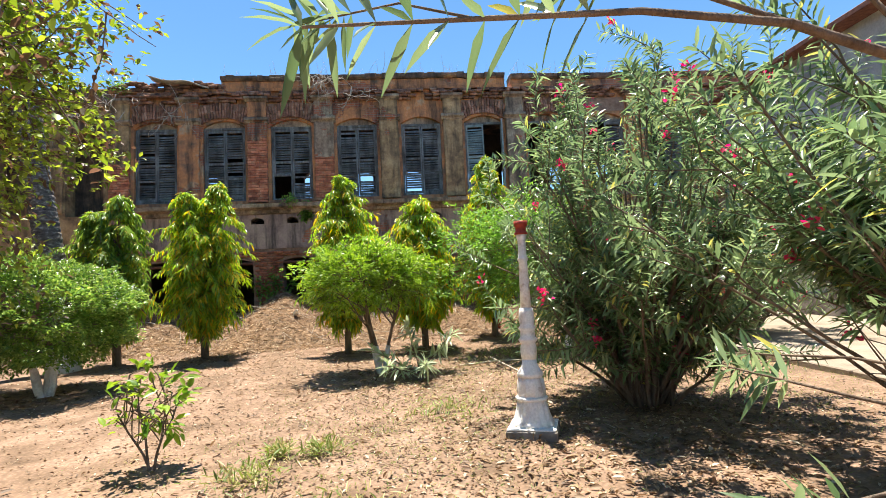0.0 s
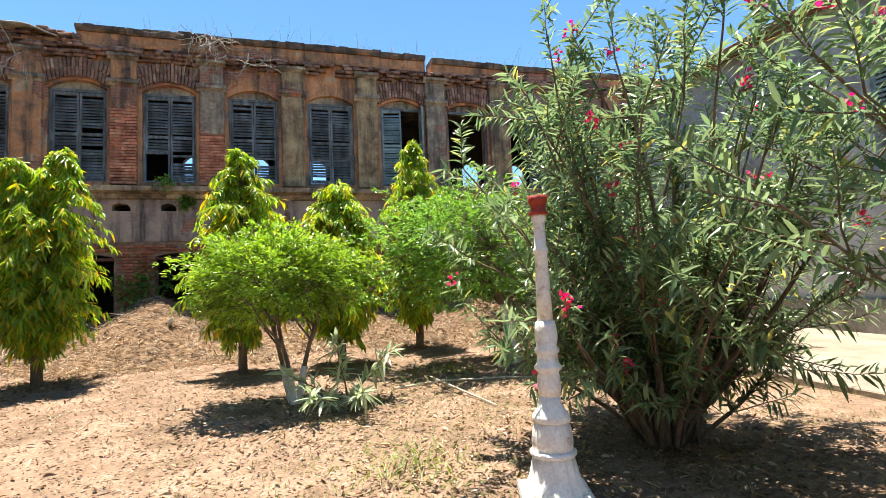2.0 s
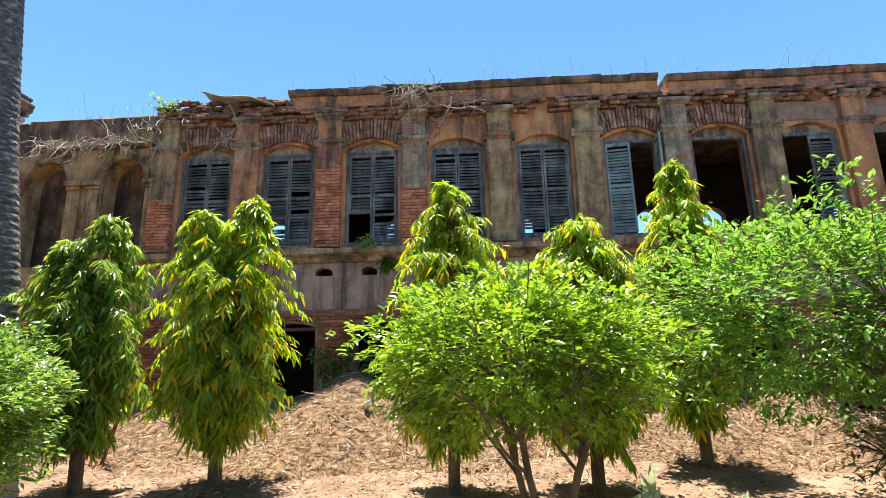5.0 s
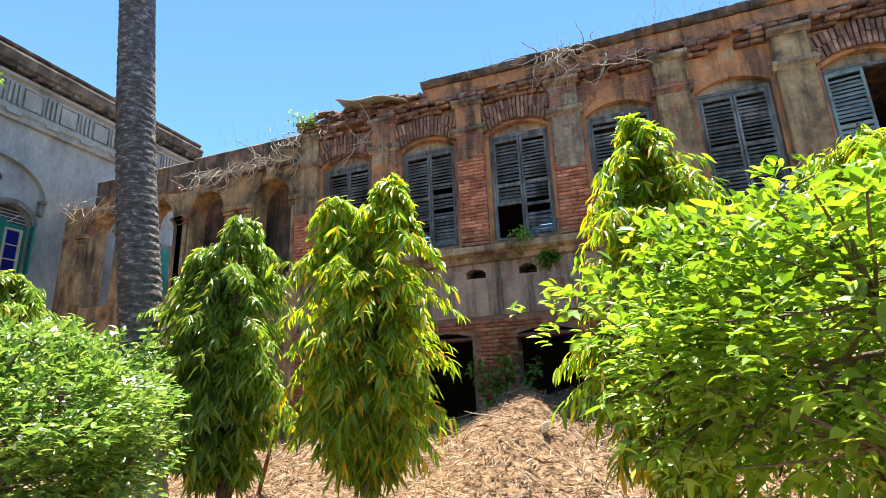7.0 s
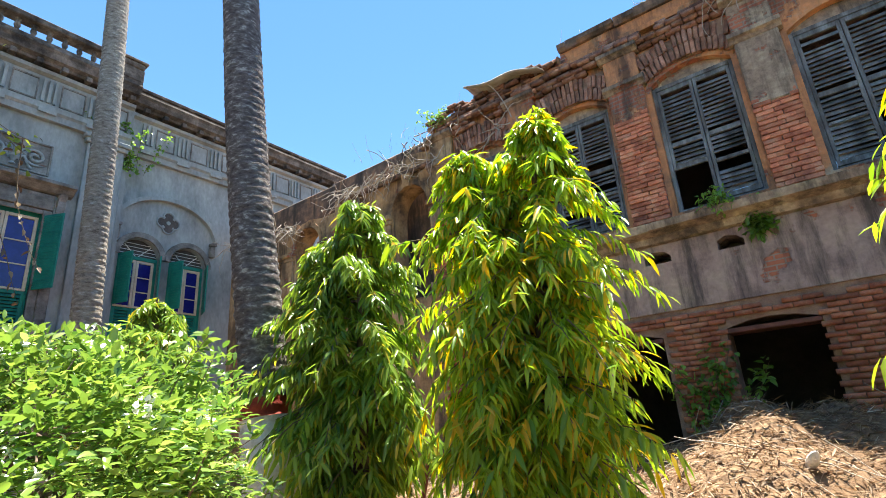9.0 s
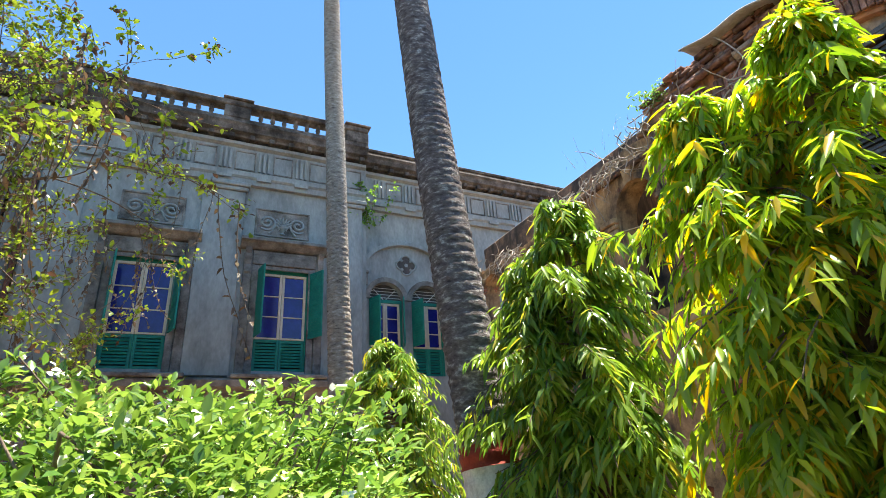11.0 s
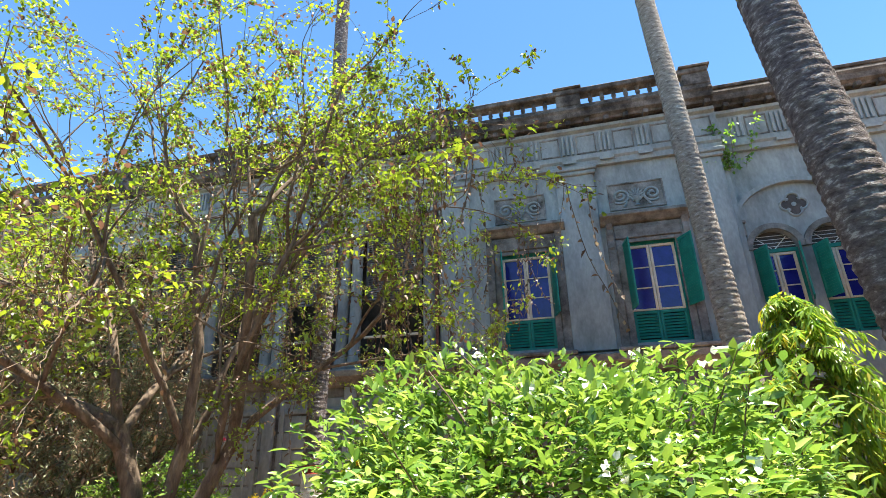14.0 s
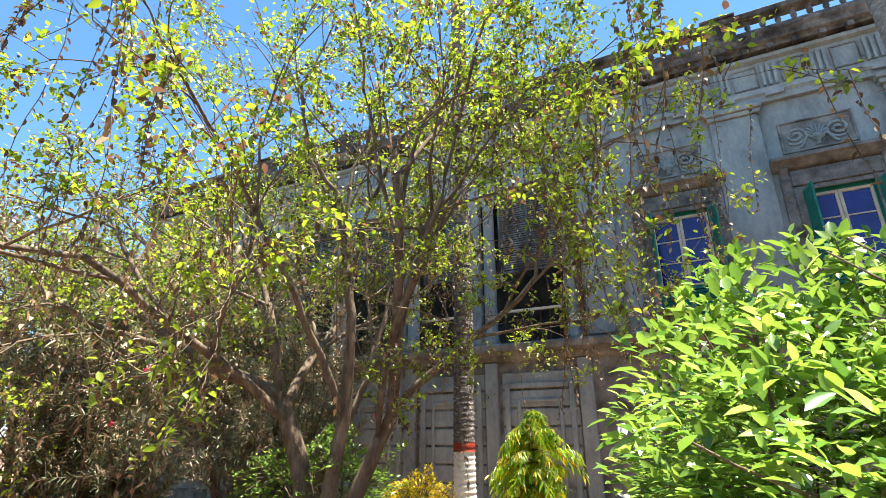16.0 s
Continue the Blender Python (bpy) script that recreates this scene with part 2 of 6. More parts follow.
    K.new(inv.outputs[0], b2.inputs["Height"])
    K.new(nrm.outputs[0], b2.inputs["Normal"])
    K.new(b2.outputs[0], b.inputs["Normal"])
    return m


gritty(M_EARTH, 30, 0.2)
M_OLDPLASTER = ruin("old_orange_plaster", [(0.20, 0.14, 0.10), (0.48, 0.23, 0.12), (0.64, 0.28, 0.12), (0.52, 0.39, 0.27)], 0.42, 1.7, 0.76)
M_OLDGREY = ruin("stained_lime_plaster", [(0.15, 0.11, 0.085), (0.36, 0.26, 0.18), (0.54, 0.43, 0.30)], 0.38, 2.0, 0.8)
M_SOOT = ruin("mould_blackened_plaster", [(0.06, 0.05, 0.045), (0.17, 0.12, 0.09), (0.42, 0.24, 0.14)], 0.36, 2.2, 0.9)
M_PINK = ruin("pinkish_lime_plaster", [(0.24, 0.17, 0.15), (0.42, 0.30, 0.25), (0.50, 0.38, 0.28)], 0.40, 1.6, 0.8)
M_BRICK = material("worn_red_brick", [(0.34, 0.11, 0.065), (0.55, 0.20, 0.11), (0.60, 0.30, 0.18)], 5, 0.9, 0.5, 60, island=0.3, objects=0.3)
M_OCHRE = ruin("mouldy_ochre_plaster", [(0.15, 0.10, 0.065), (0.42, 0.27, 0.14), (0.60, 0.42, 0.23)], 0.36, 2.4, 0.78)
M_BRICKDARK = material("sooty_brown_brick", [(0.14, 0.075, 0.055), (0.30, 0.15, 0.10), (0.42, 0.26, 0.19)], 5, 0.95, 0.6, 50, island=0.4, objects=0.4)
M_FRAME = material("worn_blue_grey_frame", [(0.07, 0.065, 0.06), (0.15, 0.155, 0.155), (0.29, 0.31, 0.31)], 5, 0.8, 0.4, 60, stretch=(1, 1, 0.3))
M_MORTAR = material("crumbling_mortar", [(0.22, 0.13, 0.09), (0.38, 0.25, 0.18)], 5, 0.95, 0.6, 50)
M_SHUTTER = material("weathered_grey_wood", [(0.06, 0.055, 0.05), (0.14, 0.135, 0.13), (0.27, 0.27, 0.27)], 3, 0.8, 0.4, 60, stretch=(1, 1, 0.3), objects=0.2)
M_TEAL = material("faded_teal_paint", [(0.16, 0.21, 0.21), (0.34, 0.42, 0.42)], 4, 0.7, 0.3, 50)
M_GREY = material("grey_lime_render", [(0.17, 0.18, 0.175), (0.29, 0.305, 0.295), (0.37, 0.385, 0.37)], 1.3, 0.9, 0.4, 14, spread=(0.3, 0.7), stretch=(1, 1, 0.45))
M_GREYDARK = material("weathered_dark_stucco", [(0.08, 0.07, 0.06), (0.20, 0.18, 0.16), (0.32, 0.29, 0.26)], 1.8, 0.9, 0.5, 25)
M_GREEN = material("green_shutter_paint", [(0.012, 0.16, 0.12), (0.02, 0.24, 0.17)], 5, 0.45, 0.15, 60)
M_CREAM = material("cream_window_paint", [(0.62, 0.50, 0.36), (0.75, 0.63, 0.48)], 5, 0.5, 0.1, 60)
M_BLUE = material("deep_blue_glass", [(0.012, 0.012, 0.14), (0.02, 0.02, 0.22)], 2, 0.12, 0.0, 20, spec=0.5)
M_IRON = material("rusty_iron", [(0.10, 0.04, 0.03), (0.22, 0.09, 0.06)], 9, 0.8, 0.3, 60)
M_HOSE = material("sun_bleached_hose", [(0.45, 0.38, 0.26), (0.58, 0.50, 0.36)], 6, 0.6, 0.1, 60)
M_SHEET = material("torn_grey_sheet", [(0.30, 0.26, 0.22), (0.50, 0.45, 0.38)], 3, 0.8, 0.5, 30)
M_ROOT = material("bleached_dry_root", [(0.30, 0.25, 0.20), (0.52, 0.46, 0.38)], 9, 0.95, 0.4, 60)
M_CORNICE = material("blackened_cornice_stucco", [(0.035, 0.03, 0.026), (0.10, 0.085, 0.072), (0.22, 0.19, 0.165)], 2.2, 0.95, 0.5, 25)
M_PALE = material("pale_stained_plaster", [(0.26, 0.24, 0.22), (0.44, 0.43, 0.41), (0.54, 0.53, 0.51)], 1.0, 0.9, 0.3, 20)
# near-black base colour stands in for the shade inside rooms and behind panes
M_DARK = material("shaded_interior_tone", [(0.05, 0.045, 0.04), (0.12, 0.10, 0.09)], 1.5, 0.95, 0.3, 20)
M_BARK = material("brown_bark", [(0.10, 0.07, 0.05), (0.24, 0.18, 0.13)], 9, 0.95, 0.8, 60, stretch=(1, 1, 0.35))
M_PALM = material("lichened_palm_bark", [(0.05, 0.04, 0.04), (0.12, 0.10, 0.095), (0.18, 0.155, 0.15), (0.48, 0.46, 0.43)], 11, 0.95, 1.0, 60, spread=(0.3, 0.66), stretch=(1, 1, 2.2))
M_PALMPALE = material("pale_tan_palm_bark", [(0.09, 0.075, 0.065), (0.27, 0.23, 0.19), (0.36, 0.32, 0.27), (0.55, 0.52, 0.48)], 9, 0.95, 0.9, 60, spread=(0.3, 0.7), stretch=(1, 1, 2.6))
M_WHITE = material("flaking_whitewash", [(0.45, 0.42, 0.38), (0.78, 0.76, 0.73)], 7, 0.85, 0.4, 50, spread=(0.28, 0.5))
M_RED = material("red_oxide_paint", [(0.22, 0.03, 0.02), (0.42, 0.06, 0.035)], 8, 0.6, 0.3, 50)
M_STRAW = material("dry_straw_litter", [(0.09, 0.055, 0.032), (0.20, 0.125, 0.072), (0.32, 0.21, 0.125)], 9, 0.95, 0.6, 70, island=0.45)
M_ROAD = material("pale_concrete_path", [(0.22, 0.175, 0.13), (0.33, 0.27, 0.21)], 1.5, 0.9, 0.3, 30)
F_OLEANDER = foliage("oleander_leaf", (0.075, 0.135, 0.058), (0.25, 0.335, 0.17), (0.42, 0.42, 0.12), 0.04, 0.22, 0.35)
F_ASHOKA = foliage("ashoka_leaf", (0.11, 0.23, 0.026), (0.38, 0.51, 0.06), (0.60, 0.44, 0.05), 0.18, 0.28, 0.5)
F_ASHOKA_DARK = foliage("ashoka_old_leaf", (0.09, 0.19, 0.03), (0.29, 0.41, 0.065), (0.44, 0.40, 0.06), 0.10, 0.28, 0.45)
F_CITRUS = foliage("citrus_leaf", (0.10, 0.215, 0.025), (0.32, 0.46, 0.06), None, 0, 0.33, 0.36)
F_GARDENIA = foliage("gardenia_leaf", (0.08, 0.175, 0.038), (0.26, 0.385, 0.08), (0.40, 0.50, 0.14), 0.08, 0.24, 0.32)
F_YOUNG = foliage("young_tree_leaf", (0.12, 0.20, 0.025), (0.34, 0.43, 0.065), (0.12, 0.07, 0.045), 0.24, 0.42, 0.38)
F_BUSH = foliage("bush_leaf", (0.09, 0.20, 0.035), (0.22, 0.38, 0.07), None, 0, 0.4, 0.38)
F_GOLD = foliage("golden_shrub_leaf", (0.40, 0.34, 0.02), (0.65, 0.52, 0.03), None, 0, 0.45, 0.35)
F_PINK = foliage("crimson_petal", (0.60, 0.03, 0.09), (0.75, 0.08, 0.16), None, 0, 0.5, 0.4)
F_PETAL = foliage("white_petal", (0.75, 0.75, 0.70), (0.85, 0.85, 0.80), None, 0, 0.5, 0.4)
F_DRY = foliage("dry_leaf", (0.09, 0.05, 0.028), (0.30, 0.20, 0.11), (0.48, 0.40, 0.28), 0.10, 0.6, 0.15)
F_STRAW = foliage("dry_straw", (0.12, 0.075, 0.04), (0.36, 0.24, 0.14), (0.52, 0.42, 0.28), 0.10, 0.6, 0.15)
F_DUSTY = foliage("dusty_thicket_leaf", (0.07, 0.085, 0.045), (0.24, 0.26, 0.14), (0.30, 0.20, 0.13), 0.30, 0.35, 0.25)


# ---- ground ----
def gz(x, y):
    """The garden's gentle rise towards the old wing."""
    return 0.036 * (np.clip(y, 1.0, 14.0) - 4.5)


def bumps(x, y):
    return 0.025 * np.sin(x * 1.3 + 0.7 * np.sin(y * 0.9)) * np.sin(y * 1.1 + 1.0) + 0.012 * np.sin(x * 3.7 + y * 2.1) + 0.008 * np.sin(y * 5.3 - x * 4.1)


def build_ground():
    fine = np.arange(-18, 18.01, 0.16)
    far = np.array([18.5, 20, 24, 30, 45, 80, 160, 320, 900])
    xs = np.concatenate([-far[::-1], fine, far])
    X, Y = np.meshgrid(xs, xs, indexing="ij")
    Z = gz(X, Y) + bumps(X, Y) * (np.abs(X) < 18) * (np.abs(Y) < 18)
    n = len(xs)
    i, j = np.meshgrid(np.arange(n - 1), np.arange(n - 1), indexing="ij")
    F = np.stack([i * n + j, (i + 1) * n + j, (i + 1) * n + j + 1, i * n + j + 1], -1).reshape(-1, 4)
    g = part("ground", mesh_of("ground", np.stack([X, Y, Z], -1).reshape(-1, 3), F, True), M_EARTH)
    tagged(g, "dry sandy garden earth with fallen leaves and thin grass", "ground", kind="structure")


build_ground()

# ---- old brick wing ----
FY = 16.1
LEFTS = [-7.62 + 2.02 * k for k in range(11)]
WIN_W, SILL, HEAD, CROWN = 1.25, 4.5, 6.82, 7.03
XE = LEFTS[-1] + 2.2


def segment(l, r, spring, crown, n=8):
    """Points of a shallow arch from left to right."""
    return [(l + (r - l) * i / n, spring + (crown - spring) * (1 - (2 * i / n - 1) ** 2)) for i in range(n + 1)]


def brick_mesh(C, Z, rng):
    """Many blocks in one mesh: centres and sizes."""
    C, Z = np.array(C), np.array(Z)
    U = np.array([(x, y, z) for x in (-0.5, 0.5) for y in (-0.5, 0.5) for z in (-0.5, 0.5)])
    V = C[:, None] + U[None] * Z[:, None] * (1 + rng.normal(0, 0.02, (len(C), 8, 3)))
    q = np.array(((0, 1, 3, 2), (4, 6, 7, 5), (0, 4, 5, 1), (2, 3, 7, 6), (0, 2, 6, 4), (1, 5, 7, 3)))
    F = (np.arange(len(C)) * 8)[:, None, None] + q[None]
    return mesh_of("bricks", V.reshape(-1, 3), F.reshape(-1, 4))


def build_old_wing():
    w = thing("wall_north", (0, FY, 0), "ruined two-storey brick wing with flaking orange plaster and shuttered windows", "building", kind="structure")
    w.location = (0, 0, 0)
    bm = bmesh.new()
    x = -8.25
    for k, l in enumerate(LEFTS):
        box(bm, x, l, FY, FY + 0.45, 4.05, 7.9)
        box(bm, l, l + WIN_W, FY, FY + 0.45, 4.05, SILL)
        prism(bm, segment(l, l + WIN_W, HEAD, CROWN) + [(l + WIN_W, 7.9), (l, 7.9)], FY, FY + 0.45)
        x = l + WIN_W
    box(bm, x, XE, FY, FY + 0.45, 4.05, 7.9)
    part("upper_wall", bm, M_OLDPLASTER, w, "orange plaster peeling off brick")
    bm = bmesh.new()
    x = -8.25
    for k, l in enumerate(LEFTS):
        a, b = l + 0.27, l + 1.42
        box(bm, x, a, FY, FY + 0.5, -0.4, 3.0)
        prism(bm, segment(a, b, 2.62, 2.72, 4) + [(b, 3.0), (a, 3.0)], FY, FY + 0.5)
        x = b
    box(bm, x, XE, FY, FY + 0.5, -0.4, 3.0)
    part("lower_wall", bm, M_MORTAR, w, "exposed brick with crumbling mortar")
    for l in LEFTS:
        part("lintel", boxes((l + 0.275, l + 1.415, FY - 0.03, FY + 0.35, 2.55, 2.615), bevel=0.008), M_IRON, w, "rusty iron lintel")
    bm = bmesh.new()
    holes = ((-4.22, -3.82), (-3.15, -2.8), (1.3, 1.6), (5.4, 5.7))
    x = -8.25
    for a, b in holes:
        box(bm, x, a, FY - 0.04, FY + 0.5, 3.0, 4.05)
        box(bm, a, b, FY - 0.04, FY + 0.5, 3.0, 3.76)
        prism(bm, [(a, 3.9), (a + 0.12, 3.96), (b - 0.08, 3.93), (b, 3.86), (b, 4.05), (a, 4.05)], FY - 0.04, FY + 0.5)
        x = b
    box(bm, x, XE, FY - 0.04, FY + 0.5, 3.0, 4.05)
    part("plaster_band", bm, M_PINK, w, "stained pinkish plaster with knocked holes")
    # ledge between the storeys, in broken lengths
    bm = bmesh.new()
    x = -8.3
    r = random.Random(3)
    while x < XE:
        n = min(x + r.uniform(0.7, 1.9), XE)
        d = r.uniform(-0.05, 0.03)
        prism(bm, [(FY + 0.002, 4.05), (FY - 0.12, 4.07), (FY - 0.16 + d, 4.16), (FY - 0.34 + d, 4.22), (FY - 0.36 + d, 4.34 + d * 0.4), (FY + 0.002, 4.40)], x, n - 0.004, "x")
        x = n
    part("ledge", bm, M_OLDGREY, w, "chipped stone ledge covered in dust")
    # pilasters with impost and cap
    for k in range(len(LEFTS) + 1):
        c = (LEFTS[k] - 0.385) if k < len(LEFTS) else LEFTS[-1] + WIN_W + 0.385
        h = 0.3
        m = (M_OCHRE, M_OLDPLASTER, M_OLDPLASTER, M_OLDGREY, M_OCHRE, M_OCHRE, M_OLDGREY)[k % 7]
        low = {2: 6.25, 3: 5.75, 0: 5.6}.get(k, 4.42)
        pil = part("pilaster", boxes((c - h, c + h, FY - 0.13, FY - 0.002, low, 6.9), (c - h + 0.01, c + h - 0.01, FY - 0.14, FY - 0.002, 7.06, 7.58), bevel=0.02), m, w)
        bm = bmesh.new()
        prism(bm, [(FY - 0.003, 6.88), (FY - 0.14, 6.88), (FY - 0.17, 6.93), (FY - 0.22, 6.96), (FY - 0.22, 7.03), (FY - 0.15, 7.07), (FY - 0.003, 7.07)], c - h - 0.06, c + h + 0.06, "x")
        part("impost", bm, M_OLDGREY, pil)
        bm = bmesh.new()
        prism(bm, [(FY - 0.003, 7.56), (FY - 0.16, 7.56), (FY - 0.2, 7.6), (FY - 0.25, 7.63), (FY - 0.25, 7.7), (FY - 0.003, 7.72)], c - h - 0.05, c + h + 0.05, "x")
        part("cap", bm, M_OLDGREY, pil)
    # brick arch heads, brick by brick
    nb = 0
    vous = bpy.data.meshes.new("brick")
    b = boxes((-0.034, 0.034, -0.06, 0.0, 0.0, 0.24), bevel=0.008)
    b.to_mesh(vous)
    b.free()
    vous.materials.append(M_BRICKDARK)
    heads = part("arch_heads", boxes(*[(l - 0.06, l + WIN_W + 0.06, FY - 0.02, FY - 0.001, CROWN + 0.05, CROWN + 0.5) for k, l in enumerate(LEFTS) if k not in (3, 4)]), M_MORTAR, w)
    for k, l in enumerate(LEFTS[:7]):
        if k in (3, 4):
            continue
        for i in range(17):
            f = (i + 0.5) / 17
            u = 2 * f - 1
            if (i * 5 + k * 3) % 9:
                ob = new("brick", vous)
                ob.parent = heads
                ob.matrix_basis = pose(l - 0.07 + f * (WIN_W + 0.14), FY - 0.022 - 0.012 * ((i * 5 + k) % 4), HEAD + 0.315 + (CROWN - HEAD) * (1 - u * u) * 0.9, 0, u * 16, 0)
            ob = new("brick", vous)
            ob.parent = heads
            ob.matrix_basis = pose(l - 0.04 + f * (WIN_W + 0.08), FY - 0.022 - 0.01 * ((i * 7 + k) % 3), HEAD + 0.06 + (CROWN - HEAD) * (1 - u * u), 0, u * 14, 0)
    # uneven brick courses over the heads
    r = np.random.RandomState(4)
    C, Z = [], []
    for row in range(4):
        x = -8.2 + 0.1 * row
        while x < XE - 0.2:
            q = r.uniform(0.18, 0.27)
            if r.rand() < 0.8:
                C.append((x + q / 2, FY - (0.05, 0.10, 0.16, 0.12)[row] - 0.03 * r.rand(), 7.60 + row * 0.08 + r.normal(0, 0.006)))
                Z.append((q - 0.015, 0.14, 0.062))
            x += q
    tagged(part("course_bricks", brick_mesh(C, Z, r), M_BRICKDARK, w, "rough projecting brick courses"), kind="stuff")
    # bared brick on two pilasters, brick by brick
    one = bpy.data.meshes.new("brick")
    b = boxes((-0.115, 0.115, -0.055, 0.055, -0.033, 0.033), bevel=0.007)
    b.to_mesh(one)
    b.free()
    one.materials.append(M_BRICK)
    half = bpy.data.meshes.new("brick_half")
    b = boxes((-0.055, 0.055, -0.055, 0.055, -0.033, 0.033), bevel=0.007)
    b.to_mesh(half)
    b.free()
    half.materials.append(M_BRICK)
    for k, top in ((2, 6.26), (3, 5.76), (0, 5.6)):
        c = LEFTS[k] - 0.385
        core = part("bared_core", boxes((c - 0.285, c + 0.285, FY - 0.085, FY - 0.003, 4.42, top + 0.05)), M_MORTAR, w)
        z, row = 4.46, 0
        while z < top + 0.1:
            cells = ((-0.17, one), (0.07, one), (0.24, half)) if row % 2 else ((-0.24, half), (-0.07, one), (0.17, one))
            for dx, me in cells:
                o = new("brick", me)
                o.parent = core
                o.matrix_basis = pose(c + dx + r.normal(0, 0.003), FY - 0.075 + r.normal(0, 0.007), z, 0, r.normal(0, 0.6), r.normal(0, 1.0))
            z += 0.076
            row += 1
    # brickwork of the lower storey
    C, Z = [], []
    z, row = 0.3, 0
    while z < 2.95:
        x = -8.2 + (row % 2) * 0.12
        while x < 8.6:
            k = min(range(len(LEFTS)), key=lambda i: abs(LEFTS[i] + 0.85 - x))
            inside = LEFTS[k] + 0.2 < x < LEFTS[k] + 1.5 and z < 2.78
            if not inside and r.rand() < 0.96:
                C.append((x, FY - 0.012 + r.normal(0, 0.006), z))
                Z.append((0.225, 0.06, 0.064))
            x += 0.24
        z += 0.076
        row += 1
    tagged(part("lower_bricks", brick_mesh(C, Z, r), M_BRICK, w, "worn red bricks of the lower storey"), kind="stuff")
    # parapet band of orange plaster, brick corbels below it and a thin black coping
    bm, cop = bmesh.new(), bmesh.new()
    x, r = -8.3, random.Random(5)
    tops = ((-5.0, 8.14), (3.85, 8.4), (4.05, 7.98), (99, 8.33))
    while x < XE:
        e, z1 = next((e, b) for e, b in tops if x < e)
        n = min(x + r.uniform(0.5, 1.6), e, XE)
        d = r.uniform(-0.02, 0.02)
        zb = z1 - 0.13 + d
        prism(bm, [(FY + 0.45, 7.9), (FY - 0.13, 7.9), (FY - 0.15, 7.98), (FY - 0.09, 8.0 if z1 > 8.1 else 7.93), (FY - 0.10, zb - 0.05), (FY + 0.45, zb - 0.05)] if z1 > 8.0 else [(FY + 0.45, 7.9), (FY - 0.1, 7.9), (FY - 0.1, 7.91), (FY + 0.45, 7.91)], x, n - 0.003, "x")
        if z1 > 8.2 or (z1 > 8.0 and r.random() < 0.6):
            m = x
            while m < n - 0.02:
                q = min(m + r.uniform(0.16, 0.4), n)
                u = r.uniform(-0.03, 0.025)
                prism(cop, [(FY + 0.45, zb - 0.048), (FY - 0.16, zb - 0.048), (FY - 0.2 + u, zb), (FY - 0.22 + u, zb + 0.1 + u), (FY - 0.05, zb + 0.13 + u), (FY + 0.45, zb + 0.13)], m, q - 0.002, "x")
                m = q
        x = n
    part("parapet", bm, M_OLDPLASTER, w, "orange plaster band with mould streaks")
    part("coping", cop, M_SOOT, w, "black mould-stained coping with broken edge")
    # loose bricks on the broken left end of the parapet
    r = np.random.RandomState(14)
    C, Z = [], []
    for k in range(70):
        C.append((r.uniform(-8.2, -5.02), FY - r.uniform(0.0, 0.2), 7.96 + 0.075 * r.randint(0, 4)))
        Z.append((0.22, 0.11, 0.065))
    tagged(part("broken_bricks", brick_mesh(C, Z, r), M_BRICKDARK, w, "loose sooty bricks of the broken parapet"), kind="stuff")
    # rooms behind, their indoor shade put into the near-black colour
    bm = bmesh.new()
    x = -8.25
    for l in LEFTS:
        a, b2 = l + 0.15, l + 0.9
        box(bm, x, a, 21.0, 21.3, 4.2, 7.9)
        box(bm, a, b2, 21.0, 21.3, 4.2, 4.9)
        prism(bm, segment(a, b2, 6.3, 6.55) + [(b2, 7.9), (a, 7.9)], 21.0, 21.3)
        x = b2
    box(bm, x, XE, 21.0, 21.3, 4.2, 7.9)
    box(bm, -8.25, -7.95, FY + 0.45, 21.3, 4.2, 7.9)
    box(bm, XE - 0.3, XE, FY + 0.45, 21.3, 4.2, 7.9)
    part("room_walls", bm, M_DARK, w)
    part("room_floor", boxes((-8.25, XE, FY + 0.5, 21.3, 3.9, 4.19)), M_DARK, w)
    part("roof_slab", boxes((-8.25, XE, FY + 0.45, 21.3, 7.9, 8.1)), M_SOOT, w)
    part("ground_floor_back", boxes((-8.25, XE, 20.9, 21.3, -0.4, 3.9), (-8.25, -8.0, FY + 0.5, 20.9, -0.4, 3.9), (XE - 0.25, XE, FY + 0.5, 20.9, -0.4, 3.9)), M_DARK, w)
    return w


